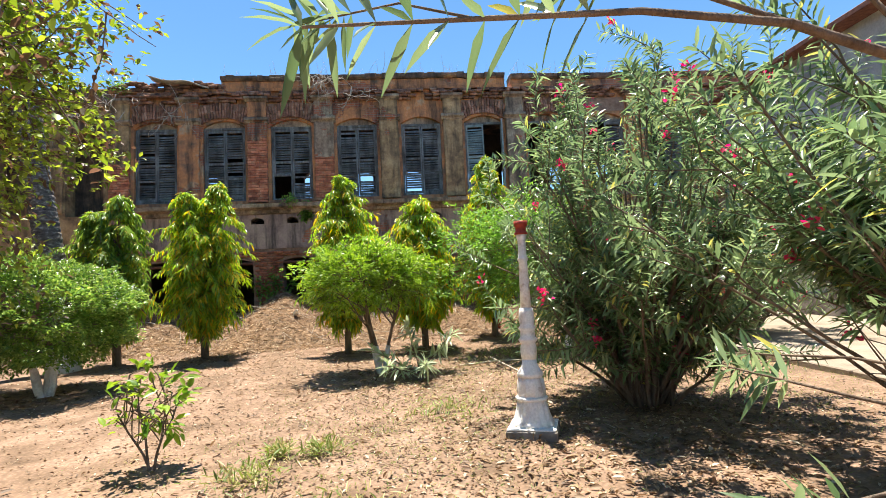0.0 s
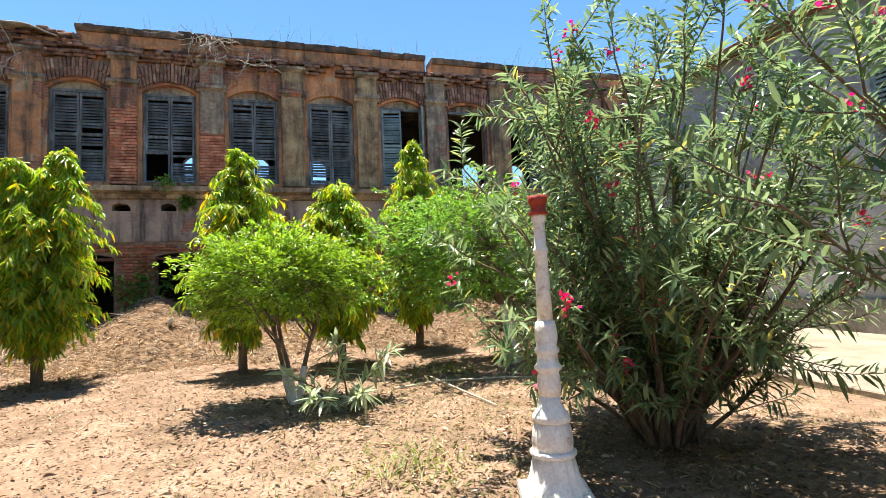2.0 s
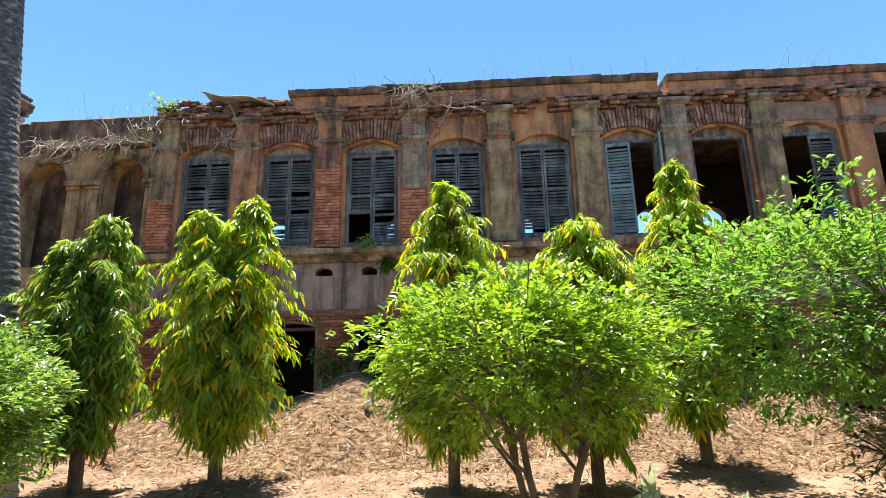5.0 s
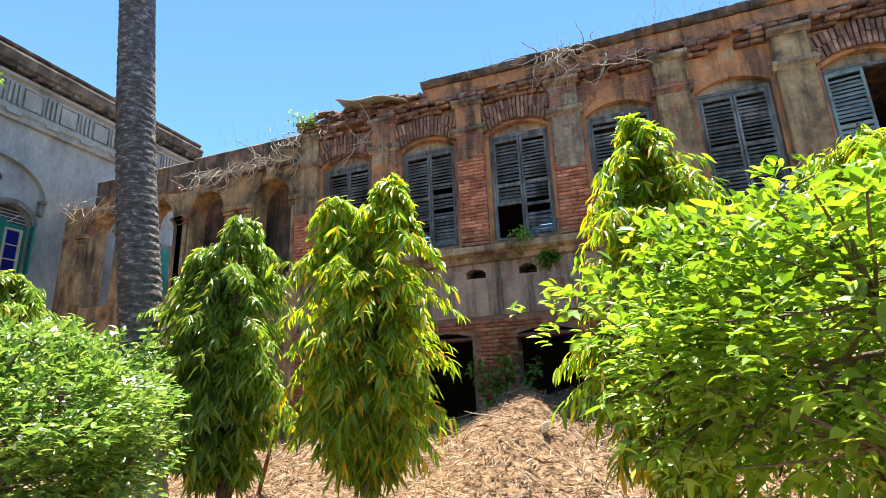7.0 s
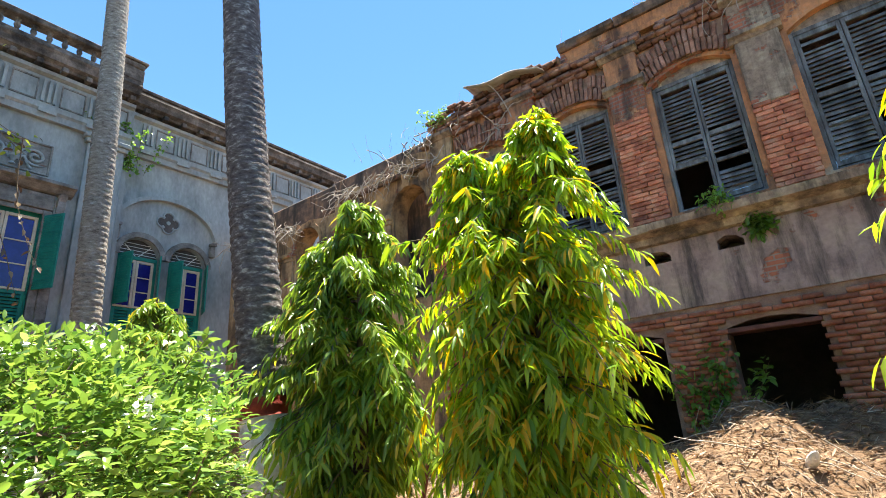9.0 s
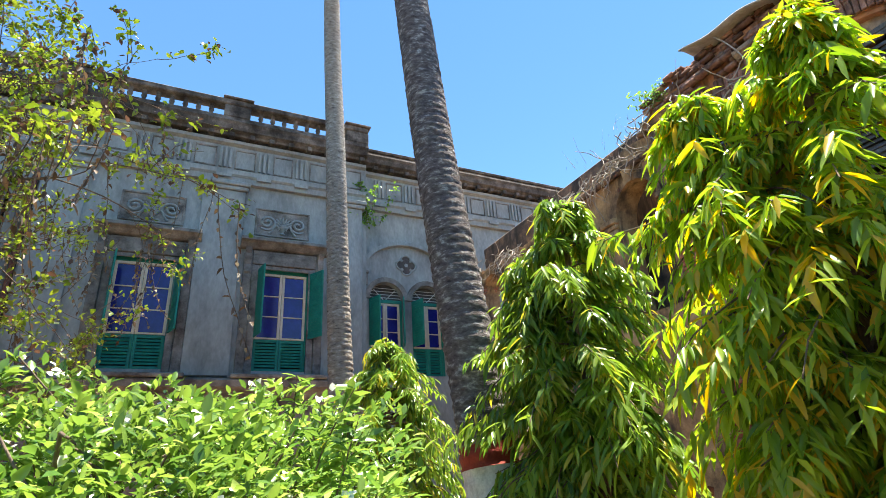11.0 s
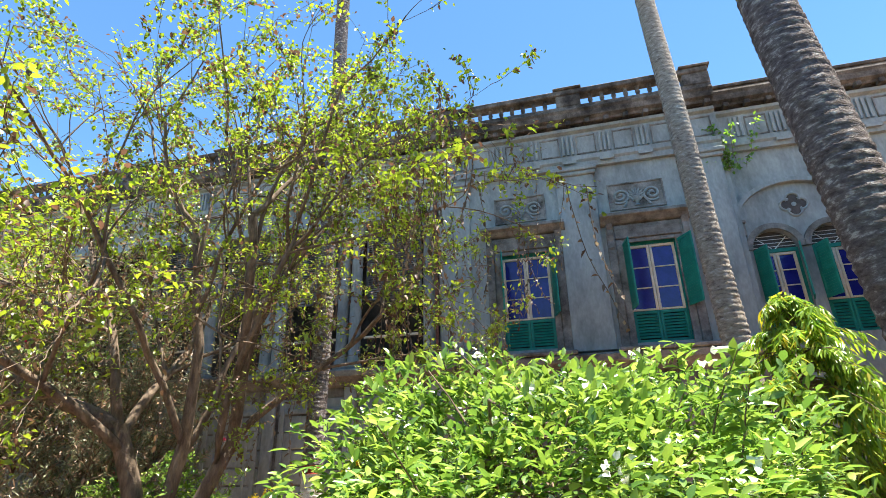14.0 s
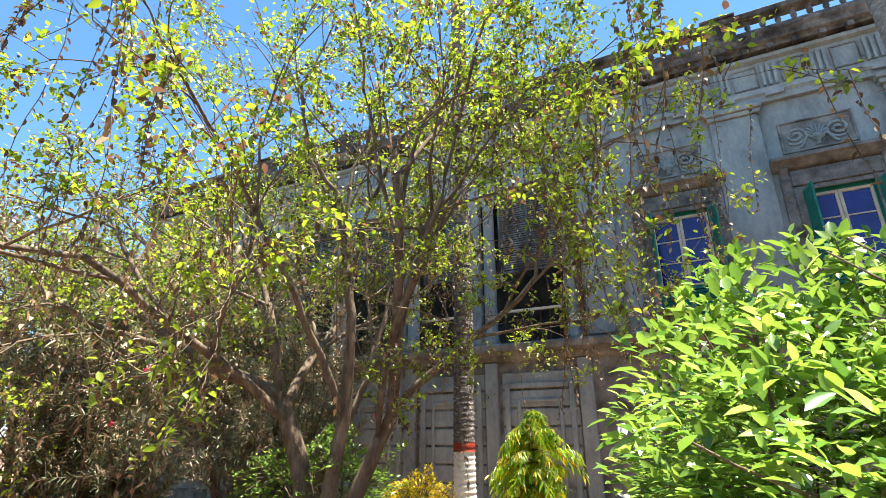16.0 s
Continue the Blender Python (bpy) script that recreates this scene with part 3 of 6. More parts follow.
def build_shutters():
    """Paired louvred shutters; slats are pieces of one shared mesh."""
    def slat_mesh(width, mat_):
        me = bpy.data.meshes.new("slat")
        b = boxes((0, width, -0.006, 0.006, -0.045, 0.045), bevel=0.003)
        b.to_mesh(me)
        b.free()
        me.materials.append(mat_)
        return me
    grey, teal = slat_mesh(0.46, M_SHUTTER), slat_mesh(0.46, M_TEAL)
    r = random.Random(11)
    for k, l in enumerate(LEFTS[:9]):
        win = thing("window_%d" % (k + 1), (l, FY + 0.1, SILL), "tall weathered grey louvred shutters with missing slats in arched opening" if k < 5 else "half-open arched window with one faded shutter", "window", "upper windows of the old wing", "structure")
        h = HEAD - SILL
        part("frame", boxes((0, 0.06, 0, 0.1, 0, h), (WIN_W - 0.06, WIN_W, 0, 0.1, 0, h), (0.06, WIN_W - 0.06, 0, 0.1, h - 0.07, h), (0.06, WIN_W - 0.06, 0, 0.1, 0, 0.06), bevel=0.006), M_FRAME, win)
        bm = bmesh.new()
        prism(bm, segment(0.0, WIN_W, h, h + CROWN - HEAD) , 0.03, 0.07)
        part("tympanum", bm, M_OLDGREY, win)
        for side in (0, 1):
            if k == 6 or (k > 6 and side == 0):
                continue
            x0 = 0.065 + side * 0.565
            mt = M_TEAL if (k == 5) else M_SHUTTER
            sw = 0.555
            mid = 1.15
            gap = k == 2 and side == 0
            rows = [(0, 0.05, -0.02, 0.03, 0.75 if gap else 0.07, h - 0.08), (sw - 0.05, sw, -0.02, 0.03, 0.07, h - 0.08),
                    (0.05, sw - 0.05, -0.02, 0.03, h - 0.16, h - 0.08), (0.05, sw - 0.05, -0.02, 0.03, mid, mid + 0.08), (0.05, sw - 0.05, -0.02, 0.03, 0.75 if gap else 0.07, 0.83 if gap else 0.15)]
            rows.append((0.05, sw - 0.05, -0.018, 0.028, 0.68, 0.74))
            sh = part("shutter", boxes(*(q for q in rows if not (gap and q[5] <= 0.74)), bevel=0.005), M_FRAME if k < 5 else mt, win)
            sh.location = (x0, 0.02, 0)
            if k == 5 and side:
                sh.matrix_basis = pose(WIN_W - 0.06, -0.03, 0, 0, 0, 262)
            elif k == 5:
                sh.rotation_euler = (0, 0, radians(-8))
            z, z_end = (0.86 if gap else 0.19), h - 0.19
            while z < z_end:
                lost = r.random() < 0.06 or (k == 2 and side == 1 and 0.55 < z < 0.75) or (k == 3 and side == 1 and 0.55 < z < 0.72) or (k == 0 and side == 0 and 0.45 < z < 0.75 and r.random() < 0.6)
                if not lost and not mid - 0.03 < z < mid + 0.11:
                    s = new("slat", teal if k == 5 else grey)
                    s.parent = sh
                    s.matrix_basis = pose(0.047, 0.0, z, -38 + r.uniform(-9, 9), r.uniform(-1.2, 1.2), 0)
                z += 0.075


def build_arcade():
    """The roofless arcade that joins the old wing to the grey house."""
    w = thing("wall_arcade", (0, 0, 0), "broken roofless arcade with round arches and dry creepers", "ruin", kind="structure")
    arches = ((-9.57, -8.49), (-11.55, -10.45), (-13.12, -12.08), (-15.1, -14.1))
    tops = (7.55, 7.35, 6.98, 7.1)
    bm = bmesh.new()
    x = -8.25
    for (l, r), t in zip(arches, tops):
        box(bm, r, x, FY, FY + 0.5, 0, t)
        c, q = (l + r) / 2, (r - l) / 2
        prism(bm, arc(c, 6.25, q, 0.6, 180, 0, 10) + [(r, t), (l + q, t + 0.1), (l, t - 0.1)], FY, FY + 0.5)
        box(bm, l, r, FY, FY + 0.5, 0, 4.2)
        x = l
    box(bm, -16.2, x, FY, FY + 0.5, 0, 7.15)
    part("arcade_wall", bm, M_OCHRE, w, "stained ochre plaster over brick")
    for (l, r), t in zip(arches, tops):
        c, q = (l + r) / 2, (r - l) / 2
        bm = bmesh.new()
        prism(bm, arc(c, 6.25, q + 0.12, 0.72, 180, 0, 12) + arc(c, 6.25, q, 0.6, 0, 180, 12), FY - 0.06, FY - 0.002)
        part("archivolt", bm, M_OCHRE, w)
        bm = bmesh.new()
        prism(bm, [(c - 0.09, 6.8), (c + 0.09, 6.8), (c + 0.15, 7.22 if t > 7.2 else 6.95), (c - 0.15, 7.22 if t > 7.2 else 6.95)], FY - 0.13, FY - 0.061)
        part("keystone", bm, M_OCHRE, w)
        for e, s in ((l, -1), (r, 1)):
            a, b = sorted((e, e + s * 0.42))
            part("pier_cap", boxes((a, b, FY - 0.16, FY - 0.002, 6.16, 6.27), (a + 0.03, b - 0.03, FY - 0.1, FY - 0.003, 6.06, 6.155), bevel=0.015), M_OCHRE, w)
            part("pier", boxes((a + 0.05, b - 0.05, FY - 0.07, FY - 0.002, 4.3, 6.055), bevel=0.015), M_OCHRE, w)
    part("arcade_cornice", boxes((-8.6, -8.28, FY - 0.12, FY + 0.5, 7.56, 7.66), (-11.3, -8.35, FY - 0.14, FY - 0.002, 7.1, 7.22), bevel=0.03), M_SOOT, w)
    part("rear_parapet", boxes((-12.6, -8.26, FY + 0.9, FY + 1.3, 0.2, 8.5), (-16.4, -12.605, FY + 0.9, FY + 1.3, 7.55, 8.45), bevel=0.05), M_SOOT, w)
    part("rear_wall", boxes((-16.2, -12.0, FY + 4.5, FY + 4.8, 0, 6.2), (-12.0, -8.26, FY + 2.5, FY + 2.8, 0, 7.1)), M_OCHRE, w)


# ---- grey house ----
GX = -16.6


def band(bm, profile, y0, y1):
    """A moulding along the grey wall: profile rows are (out from the wall, height)."""
    return prism(bm, [(GX + o, z) for o, z in profile], y0, y1, "y")


def build_grey_house():
    w = thing("wall_west", (0, 0, 0), "two-storey grey stucco mansion with classical cornice and balustrade", "building", kind="structure")
    S = -14.0
    bm = bmesh.new()
    gaps = [(6.55, 8.02), (9.86, 11.34)]
    y = 4.75
    for a, b in gaps:
        box(bm, GX - 0.5, GX, y, a, 4.0, 11.0)
        box(bm, GX - 0.5, GX, a, b, 7.25, 11.0)
        box(bm, GX - 0.5, GX, a, b, 4.0, 4.35)
        y = b
    box(bm, GX - 0.5, GX, y, 12.85, 4.0, 11.0)
    box(bm, GX - 0.5, GX, S, 4.75, 9.0, 11.0)
    part("upper_wall", bm, M_GREY, w, "smooth grey lime render")
    part("lower_wall", boxes((GX - 0.5, GX, S, 12.85, -0.6, 4.0)), M_GREYDARK, w, "dark joints between rusticated stucco blocks")
    # set-back bay with the arched twin window
    RX = GX - 0.35
    bm = bmesh.new()
    box(bm, RX - 0.5, RX, 12.85, 13.2, 4.0, 11.0)
    box(bm, RX - 0.5, RX, 14.28, 14.56, 4.0, 7.0)
    box(bm, RX - 0.5, RX, 15.64, 21.2, 4.0, 11.0)
    box(bm, RX - 0.5, RX, 13.2, 14.28, 4.0, 4.35)
    box(bm, RX - 0.5, RX, 14.56, 15.64, 4.0, 4.35)
    for a, b in ((13.2, 14.28), (14.56, 15.64)):
        c = (a + b) / 2
        pts = arc(c, 6.62, 0.54, 0.54, 180, 0, 12)
        prism(bm, pts + [(b, 7.4), (a, 7.4)], RX - 0.5, RX, "x")
    box(bm, RX - 0.5, RX, 14.28, 14.56, 7.0, 7.4)
    box(bm, RX - 0.5, RX, 13.2, 15.64, 7.4, 11.0)
    box(bm, RX - 0.5, RX, 12.85, 21.2, -0.6, 4.0)
    box(bm, GX - 0.5, GX - 0.002, 12.852, 13.0, 4.0, 11.0)
    part("bay_wall", bm, M_GREY, w)
    # entablature: architrave, frieze, dentils, cornice, balustrade
    def entab(x_off, y0, y1):
        bm = bmesh.new()
        o = x_off
        band(bm, [(o + 0.002, 9.55), (o + 0.14, 9.55), (o + 0.14, 9.72), (o + 0.2, 9.78), (o + 0.2, 9.9), (o + 0.06, 9.92), (o + 0.06, 10.75), (o + 0.18, 10.8), (o + 0.18, 10.9), (o + 0.002, 10.92)], y0, y1)
        part("frieze", bm, M_GREY, w)
        bm = bmesh.new()
        band(bm, [(o - 0.3, 11.001), (o + 0.25, 11.001), (o + 0.28, 11.06), (o + 0.40, 11.12), (o + 0.43, 11.28), (o + 0.48, 11.36), (o + 0.46, 11.42), (o - 0.3, 11.44)], y0, y1)
        part("cornice", bm, M_CORNICE, w, "dark weathered cornice")
        yy = y0 + 0.3
        while yy < y1:
            part("dentil", boxes((GX + o + 0.19, GX + o + 0.39, yy, yy + 0.14, 10.9, 11.04), bevel=0.01), M_CORNICE, w)
            yy += 0.55
        yy = y0 + 0.4
        while yy < y1 - 0.5:
            tri = part("triglyph", boxes(*[(GX + o + 0.061, GX + o + 0.13, yy + q, yy + q + 0.075, 10.02, 10.66) for q in (0, 0.13, 0.26)], bevel=0.01), M_GREY, w)
            part("guttae", boxes((GX + o + 0.2, GX + o + 0.25, yy - 0.03, yy + 0.365, 9.66, 9.75)), M_GREY, tri)
            part("metope", boxes((GX + o + 0.061, GX + o + 0.09, yy + 0.42, yy + 0.45, 10.02, 10.66), (GX + o + 0.061, GX + o + 0.09, yy + 0.95, yy + 0.98, 10.02, 10.66), (GX + o + 0.061, GX + o + 0.085, yy + 0.45, yy + 0.95, 10.62, 10.66), (GX + o + 0.061, GX + o + 0.085, yy + 0.45, yy + 0.95, 10.02, 10.06)), M_GREYDARK, tri)
            yy += 1.06
    entab(0.0, S, 12.95)
    entab(-0.35, 12.96, 21.2)
    part("balustrade_base", boxes((GX + 0.05, GX + 0.43, S, 12.95, 11.43, 11.52)), M_CORNICE, w)
    rail = part("balustrade_rail", boxes((GX + 0.08, GX + 0.48, S, 12.95, 11.92, 12.1), bevel=0.03), M_CORNICE, w)
    bal = bpy.data.meshes.new("baluster")
    b = lathe([(0.07, 0), (0.07, 0.04), (0.04, 0.08), (0.075, 0.2), (0.045, 0.33), (0.07, 0.37), (0.07, 0.41)], 8)
    b.to_mesh(bal)
    b.free()
    bal.materials.append(M_CORNICE)
    y = S + 0.2
    while y < 12.6:
        if any(abs(y - p) < 0.42 for p in (9.0, 5.0, 12.6, 1.0, -3.0, -7)):
            y += 0.34
            continue
        o = new("baluster", bal)
        o.parent = w
        o.location = (GX + 0.28, y, 11.52)
        y += 0.34
    for p in (9.0, 5.0, 12.6, 1.0, -3.0, -7):
        part("balustrade_pier", boxes((GX + 0.1, GX + 0.45, p - 0.36, p + 0.36, 11.521, 11.919), (GX + 0.02, GX + 0.54, p - 0.42, p + 0.42, 12.101, 12.17), bevel=0.02), M_CORNICE, w)
    part("bay_parapet", boxes((RX, RX + 0.3, 12.96, 21.2, 11.42, 11.58), (RX - 0.05, RX + 0.36, 12.96, 21.2, 11.58, 11.68), bevel=0.02), M_CORNICE, w)
    # pilasters
    for a, b in ((8.36, 9.44), (11.95, 12.84), (4.8, 5.75)):
        p = part("pilaster", boxes((GX + 0.002, GX + 0.12, a, b, 4.2, 9.3), bevel=0.015), M_GREY, w)
        part("capital", boxes((GX + 0.003, GX + 0.2, a - 0.07, b + 0.07, 9.3, 9.42), (GX + 0.003, GX + 0.26, a - 0.12, b + 0.12, 9.42, 9.545), bevel=0.02), M_GREY, p)
    # sill course and plinth
    bm = bmesh.new()
    band(bm, [(0.002, 3.65), (0.12, 3.68), (0.2, 3.8), (0.42, 3.9), (0.45, 4.05), (0.4, 4.1), (0.002, 4.12)], S, 13.2)
    part("string_course", bm, M_GREYDARK, w, "dark ledge between the storeys")
    part("roof_slab", boxes((GX - 9, GX - 0.5, S, 21.2, 10.9, 11.2)), M_GREYDARK, w)
    part("far_end", boxes((GX - 9, GX - 0.9, 20.8, 21.2, -0.6, 10.9), (GX - 9.4, GX - 9, S, 21.2, -0.6, 11.0), (GX - 9, GX - 0.5, S, S + 0.3, -0.6, 10.9)), M_GREY, w)
    # floor and inner wall painted near-black for the unlit indoors
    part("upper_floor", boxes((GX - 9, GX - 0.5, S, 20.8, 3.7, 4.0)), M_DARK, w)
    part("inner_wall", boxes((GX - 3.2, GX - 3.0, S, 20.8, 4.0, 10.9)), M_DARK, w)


def relief(y0, y1, z0, z1):
    """A stucco panel: an urn with a fan of leaves and two scrolls."""
    t = thing("relief_panel", (GX + 0.002, (y0 + y1) / 2, z0), "carved grey stucco panel with urn and scrolls over the window", "relief", "stucco panels")
    w, h = y1 - y0, z1 - z0
    part("ground_slab", boxes((0, 0.012, -w / 2, w / 2, 0, h)), M_GREYDARK, t)
    part("border", boxes((0.001, 0.05, -w / 2 - 0.05, -w / 2, -0.05, h + 0.05), (0.001, 0.05, w / 2, w / 2 + 0.05, -0.05, h + 0.05), (0.001, 0.05, -w / 2, w / 2, -0.05, 0), (0.001, 0.05, -w / 2, w / 2, h, h + 0.05), bevel=0.012), M_GREYDARK, t)
    for s in (-1, 1):
        rows = []
        for i in range(40):
            a = 0.3 * i
            q = 0.03 + 0.0052 * i
            rows.append((0.03, s * (w * 0.3 + q * math.cos(a) * 1.1), h * 0.5 + q * math.sin(a), 0.046 - 0.0004 * i))
        part("scroll", tubes([rows], 6), M_GREY, t)
        part("tendril", tubes([[(0.03, s * (0.08 + 0.3 * f), h * (0.25 + 0.18 * math.sin(5 * f)), 0.035) for f in np.linspace(0, 1, 12)]], 6), M_GREY, t)
    for i in range(7):
        a = radians(30 + 20 * i)
        part("petal", tubes([[(0.03, 0.06 * math.cos(a), h * 0.4 + 0.06 * math.sin(a), 0.012), (0.035, 0.2 * math.cos(a), h * 0.4 + 0.2 * math.sin(a), 0.035), (0.03, 0.3 * math.cos(a), h * 0.4 + 0.3 * math.sin(a), 0.012)]], 6), M_GREY, t)
    part("urn", lathe([(0.05, 0.04), (0.08, 0.06), (0.03, 0.12), (0.12, 0.24), (0.13, 0.3), (0.1, 0.33)], 12), M_GREY, t)


def sash(win, y0, y1, z0, z1, x):
    """Cream casements with deep blue panes."""
    m = (y0 + y1) / 2
    f = 0.07
    part("casing", boxes((x, x + 0.07, y0, y0 + f, z0, z1), (x, x + 0.07, y1 - f, y1, z0, z1), (x, x + 0.07, m - f, m - 0.004, z0, z1), (x, x + 0.07, m + 0.004, m + f, z0, z1), (x, x + 0.07, y0 + f, m - f, z1 - f, z1), (x, x + 0.07, m + f, y1 - f, z1 - f, z1), (x, x + 0.07, y0 + f, m - f, z0, z0 + f * 0.7), (x, x + 0.07, m + f, y1 - f, z0, z0 + f * 0.7), bevel=0.006), M_CREAM, win, "cream-painted casement frame")
    h = (z1 - z0 - f * 1.7) / 3
    for a, b in ((y0 + f, m - f), (m + f, y1 - f)):
        for i in range(3):
            q = z0 + f * 0.7 + i * h
            part("pane", boxes((x + 0.02, x + 0.032, a, b, q + 0.012, q + h - 0.012)), M_BLUE, win, "deep blue glass pane")
            if i:
                part("glazing_bar", boxes((x + 0.005, x + 0.06, a, b, q - 0.016, q + 0.011)), M_CREAM, win)


def green_panel(win, y0, y1, z0, z1, x):
    m = (y0 + y1) / 2
    for a, b in ((y0, m - 0.003), (m + 0.003, y1)):
        p = part("lower_shutter", boxes((x, x + 0.05, a, a + 0.07, z0, z1), (x, x + 0.05, b - 0.07, b, z0, z1), (x, x + 0.05, a + 0.07, b - 0.07, z1 - 0.08, z1), (x, x + 0.05, a + 0.07, b - 0.07, z0, z0 + 0.08), bevel=0.005), M_GREEN, win, "green louvred lower shutter")
        n = max(3, int((z1 - z0 - 0.2) / 0.075))
        for i in range(n):
            q = z0 + 0.11 + i * (z1 - z0 - 0.2) / n
            bm = bmesh.new()
            prism(bm, [(x + 0.005, q + 0.06), (x + 0.012, q + 0.072), (x + 0.055, q + 0.012), (x + 0.048, q)], a + 0.071, b - 0.071, "y")
            for v in bm.verts:
                v.co = (v.co.x, v.co.y, v.co.z)
            part("slat", bm, M_GREEN, p)


def open_leaf(win, y, z0, z1, x, out, turn):
    """A green shutter leaf folded back on its hinge."""
    sh = part("shutter", boxes((-0.02, 0.02, 0, 0.07, z0, z1), (-0.02, 0.02, out - 0.07, out, z0, z1), (-0.02, 0.02, 0.07, out - 0.07, z1 - 0.08, z1), (-0.02, 0.02, 0.07, out - 0.07, z0, z0 + 0.08), (-0.02, 0.02, 0.07, out - 0.07, (z0 + z1) / 2 - 0.04, (z0 + z1) / 2 + 0.04), (-0.008, 0.008, 0.07, out - 0.07, z0 + 0.08, z1 - 0.08), bevel=0.004), M_GREEN, win, "open green louvred shutter")
    sh.matrix_basis = pose(x, y, 0, 0, 0, turn)
    q = z0 + 0.13
    while q < z1 - 0.12:
        part("slat", boxes((-0.018, 0.018, 0.071, out - 0.071, q, q + 0.028)), M_GREEN, sh)
        q += 0.075


def french_window(n, y0, y1):
    """A tall window of the grey house with stucco surround, hood on consoles and green shutters."""
    win = thing("window_%d" % n, (0, 0, 0), "tall French window with cream frame, blue panes and open green shutters", "window", "windows of the grey house", "structure")
    a, b = y0 - 0.42, y1 + 0.42
    part("surround", boxes((GX + 0.003, GX + 0.1, a, a + 0.22, 4.12, 7.5), (GX + 0.003, GX + 0.1, b - 0.22, b, 4.12, 7.5), (GX + 0.003, GX + 0.1, a + 0.22, b - 0.22, 7.2, 7.5), bevel=0.015), M_GREYDARK, win, "dark moulded stucco surround")
    part("inner_moulding", boxes((GX + 0.003, GX + 0.06, a + 0.222, y0 - 0.02, 4.12, 7.19), (GX + 0.003, GX + 0.06, y1 + 0.02, b - 0.222, 4.12, 7.19), (GX + 0.003, GX + 0.05, y0 - 0.02, y1 + 0.02, 7.08, 7.19), bevel=0.012), M_GREYDARK, win)
    bm = bmesh.new()
    band(bm, [(0.003, 7.62), (0.16, 7.64), (0.3, 7.74), (0.4, 7.78), (0.4, 7.86), (0.003, 7.93)], a - 0.12, b + 0.12)
    part("hood", bm, M_GREYDARK, win, "projecting stucco hood")
    for y in (a + 0.02, b - 0.18):
        bm = bmesh.new()
        prism(bm, [(GX + 0.102, 6.9), (GX + 0.15, 6.95), (GX + 0.14, 7.15), (GX + 0.2, 7.3), (GX + 0.2, 7.45), (GX + 0.3, 7.6), (GX + 0.102, 7.61)], y, y + 0.16, "y")
        part("console", bm, M_GREYDARK, win)
    part("frieze_board", boxes((GX + 0.003, GX + 0.07, a + 0.23, b - 0.23, 7.505, 7.6)), M_GREYDARK, win)
    x = GX - 0.2
    part("jamb", boxes((x - 0.02, x + 0.09, y0 - 0.065, y0, 4.36, 7.2), (x - 0.02, x + 0.09, y1, y1 + 0.04, 4.36, 7.2), (x - 0.02, x + 0.09, y0, y1, 7.03, 7.2), bevel=0.006), M_GREEN, win, "green window frame")
    sash(win, y0, y1, 5.2, 7.03, x)
    green_panel(win, y0, y1, 4.36, 5.19, x + 0.02)
    open_leaf(win, y0 - 0.03, 5.2, 7.05, GX - 0.02, 0.62, -80)
    open_leaf(win, y1 + 0.03, 5.2, 7.05, GX - 0.02, 0.62, 180 + 118 if n % 2 else 180 + 105)
    part("sill", boxes((GX - 0.1, GX + 0.5, a - 0.1, b + 0.1, 4.1, 4.2), bevel=0.02), M_GREYDARK, win)


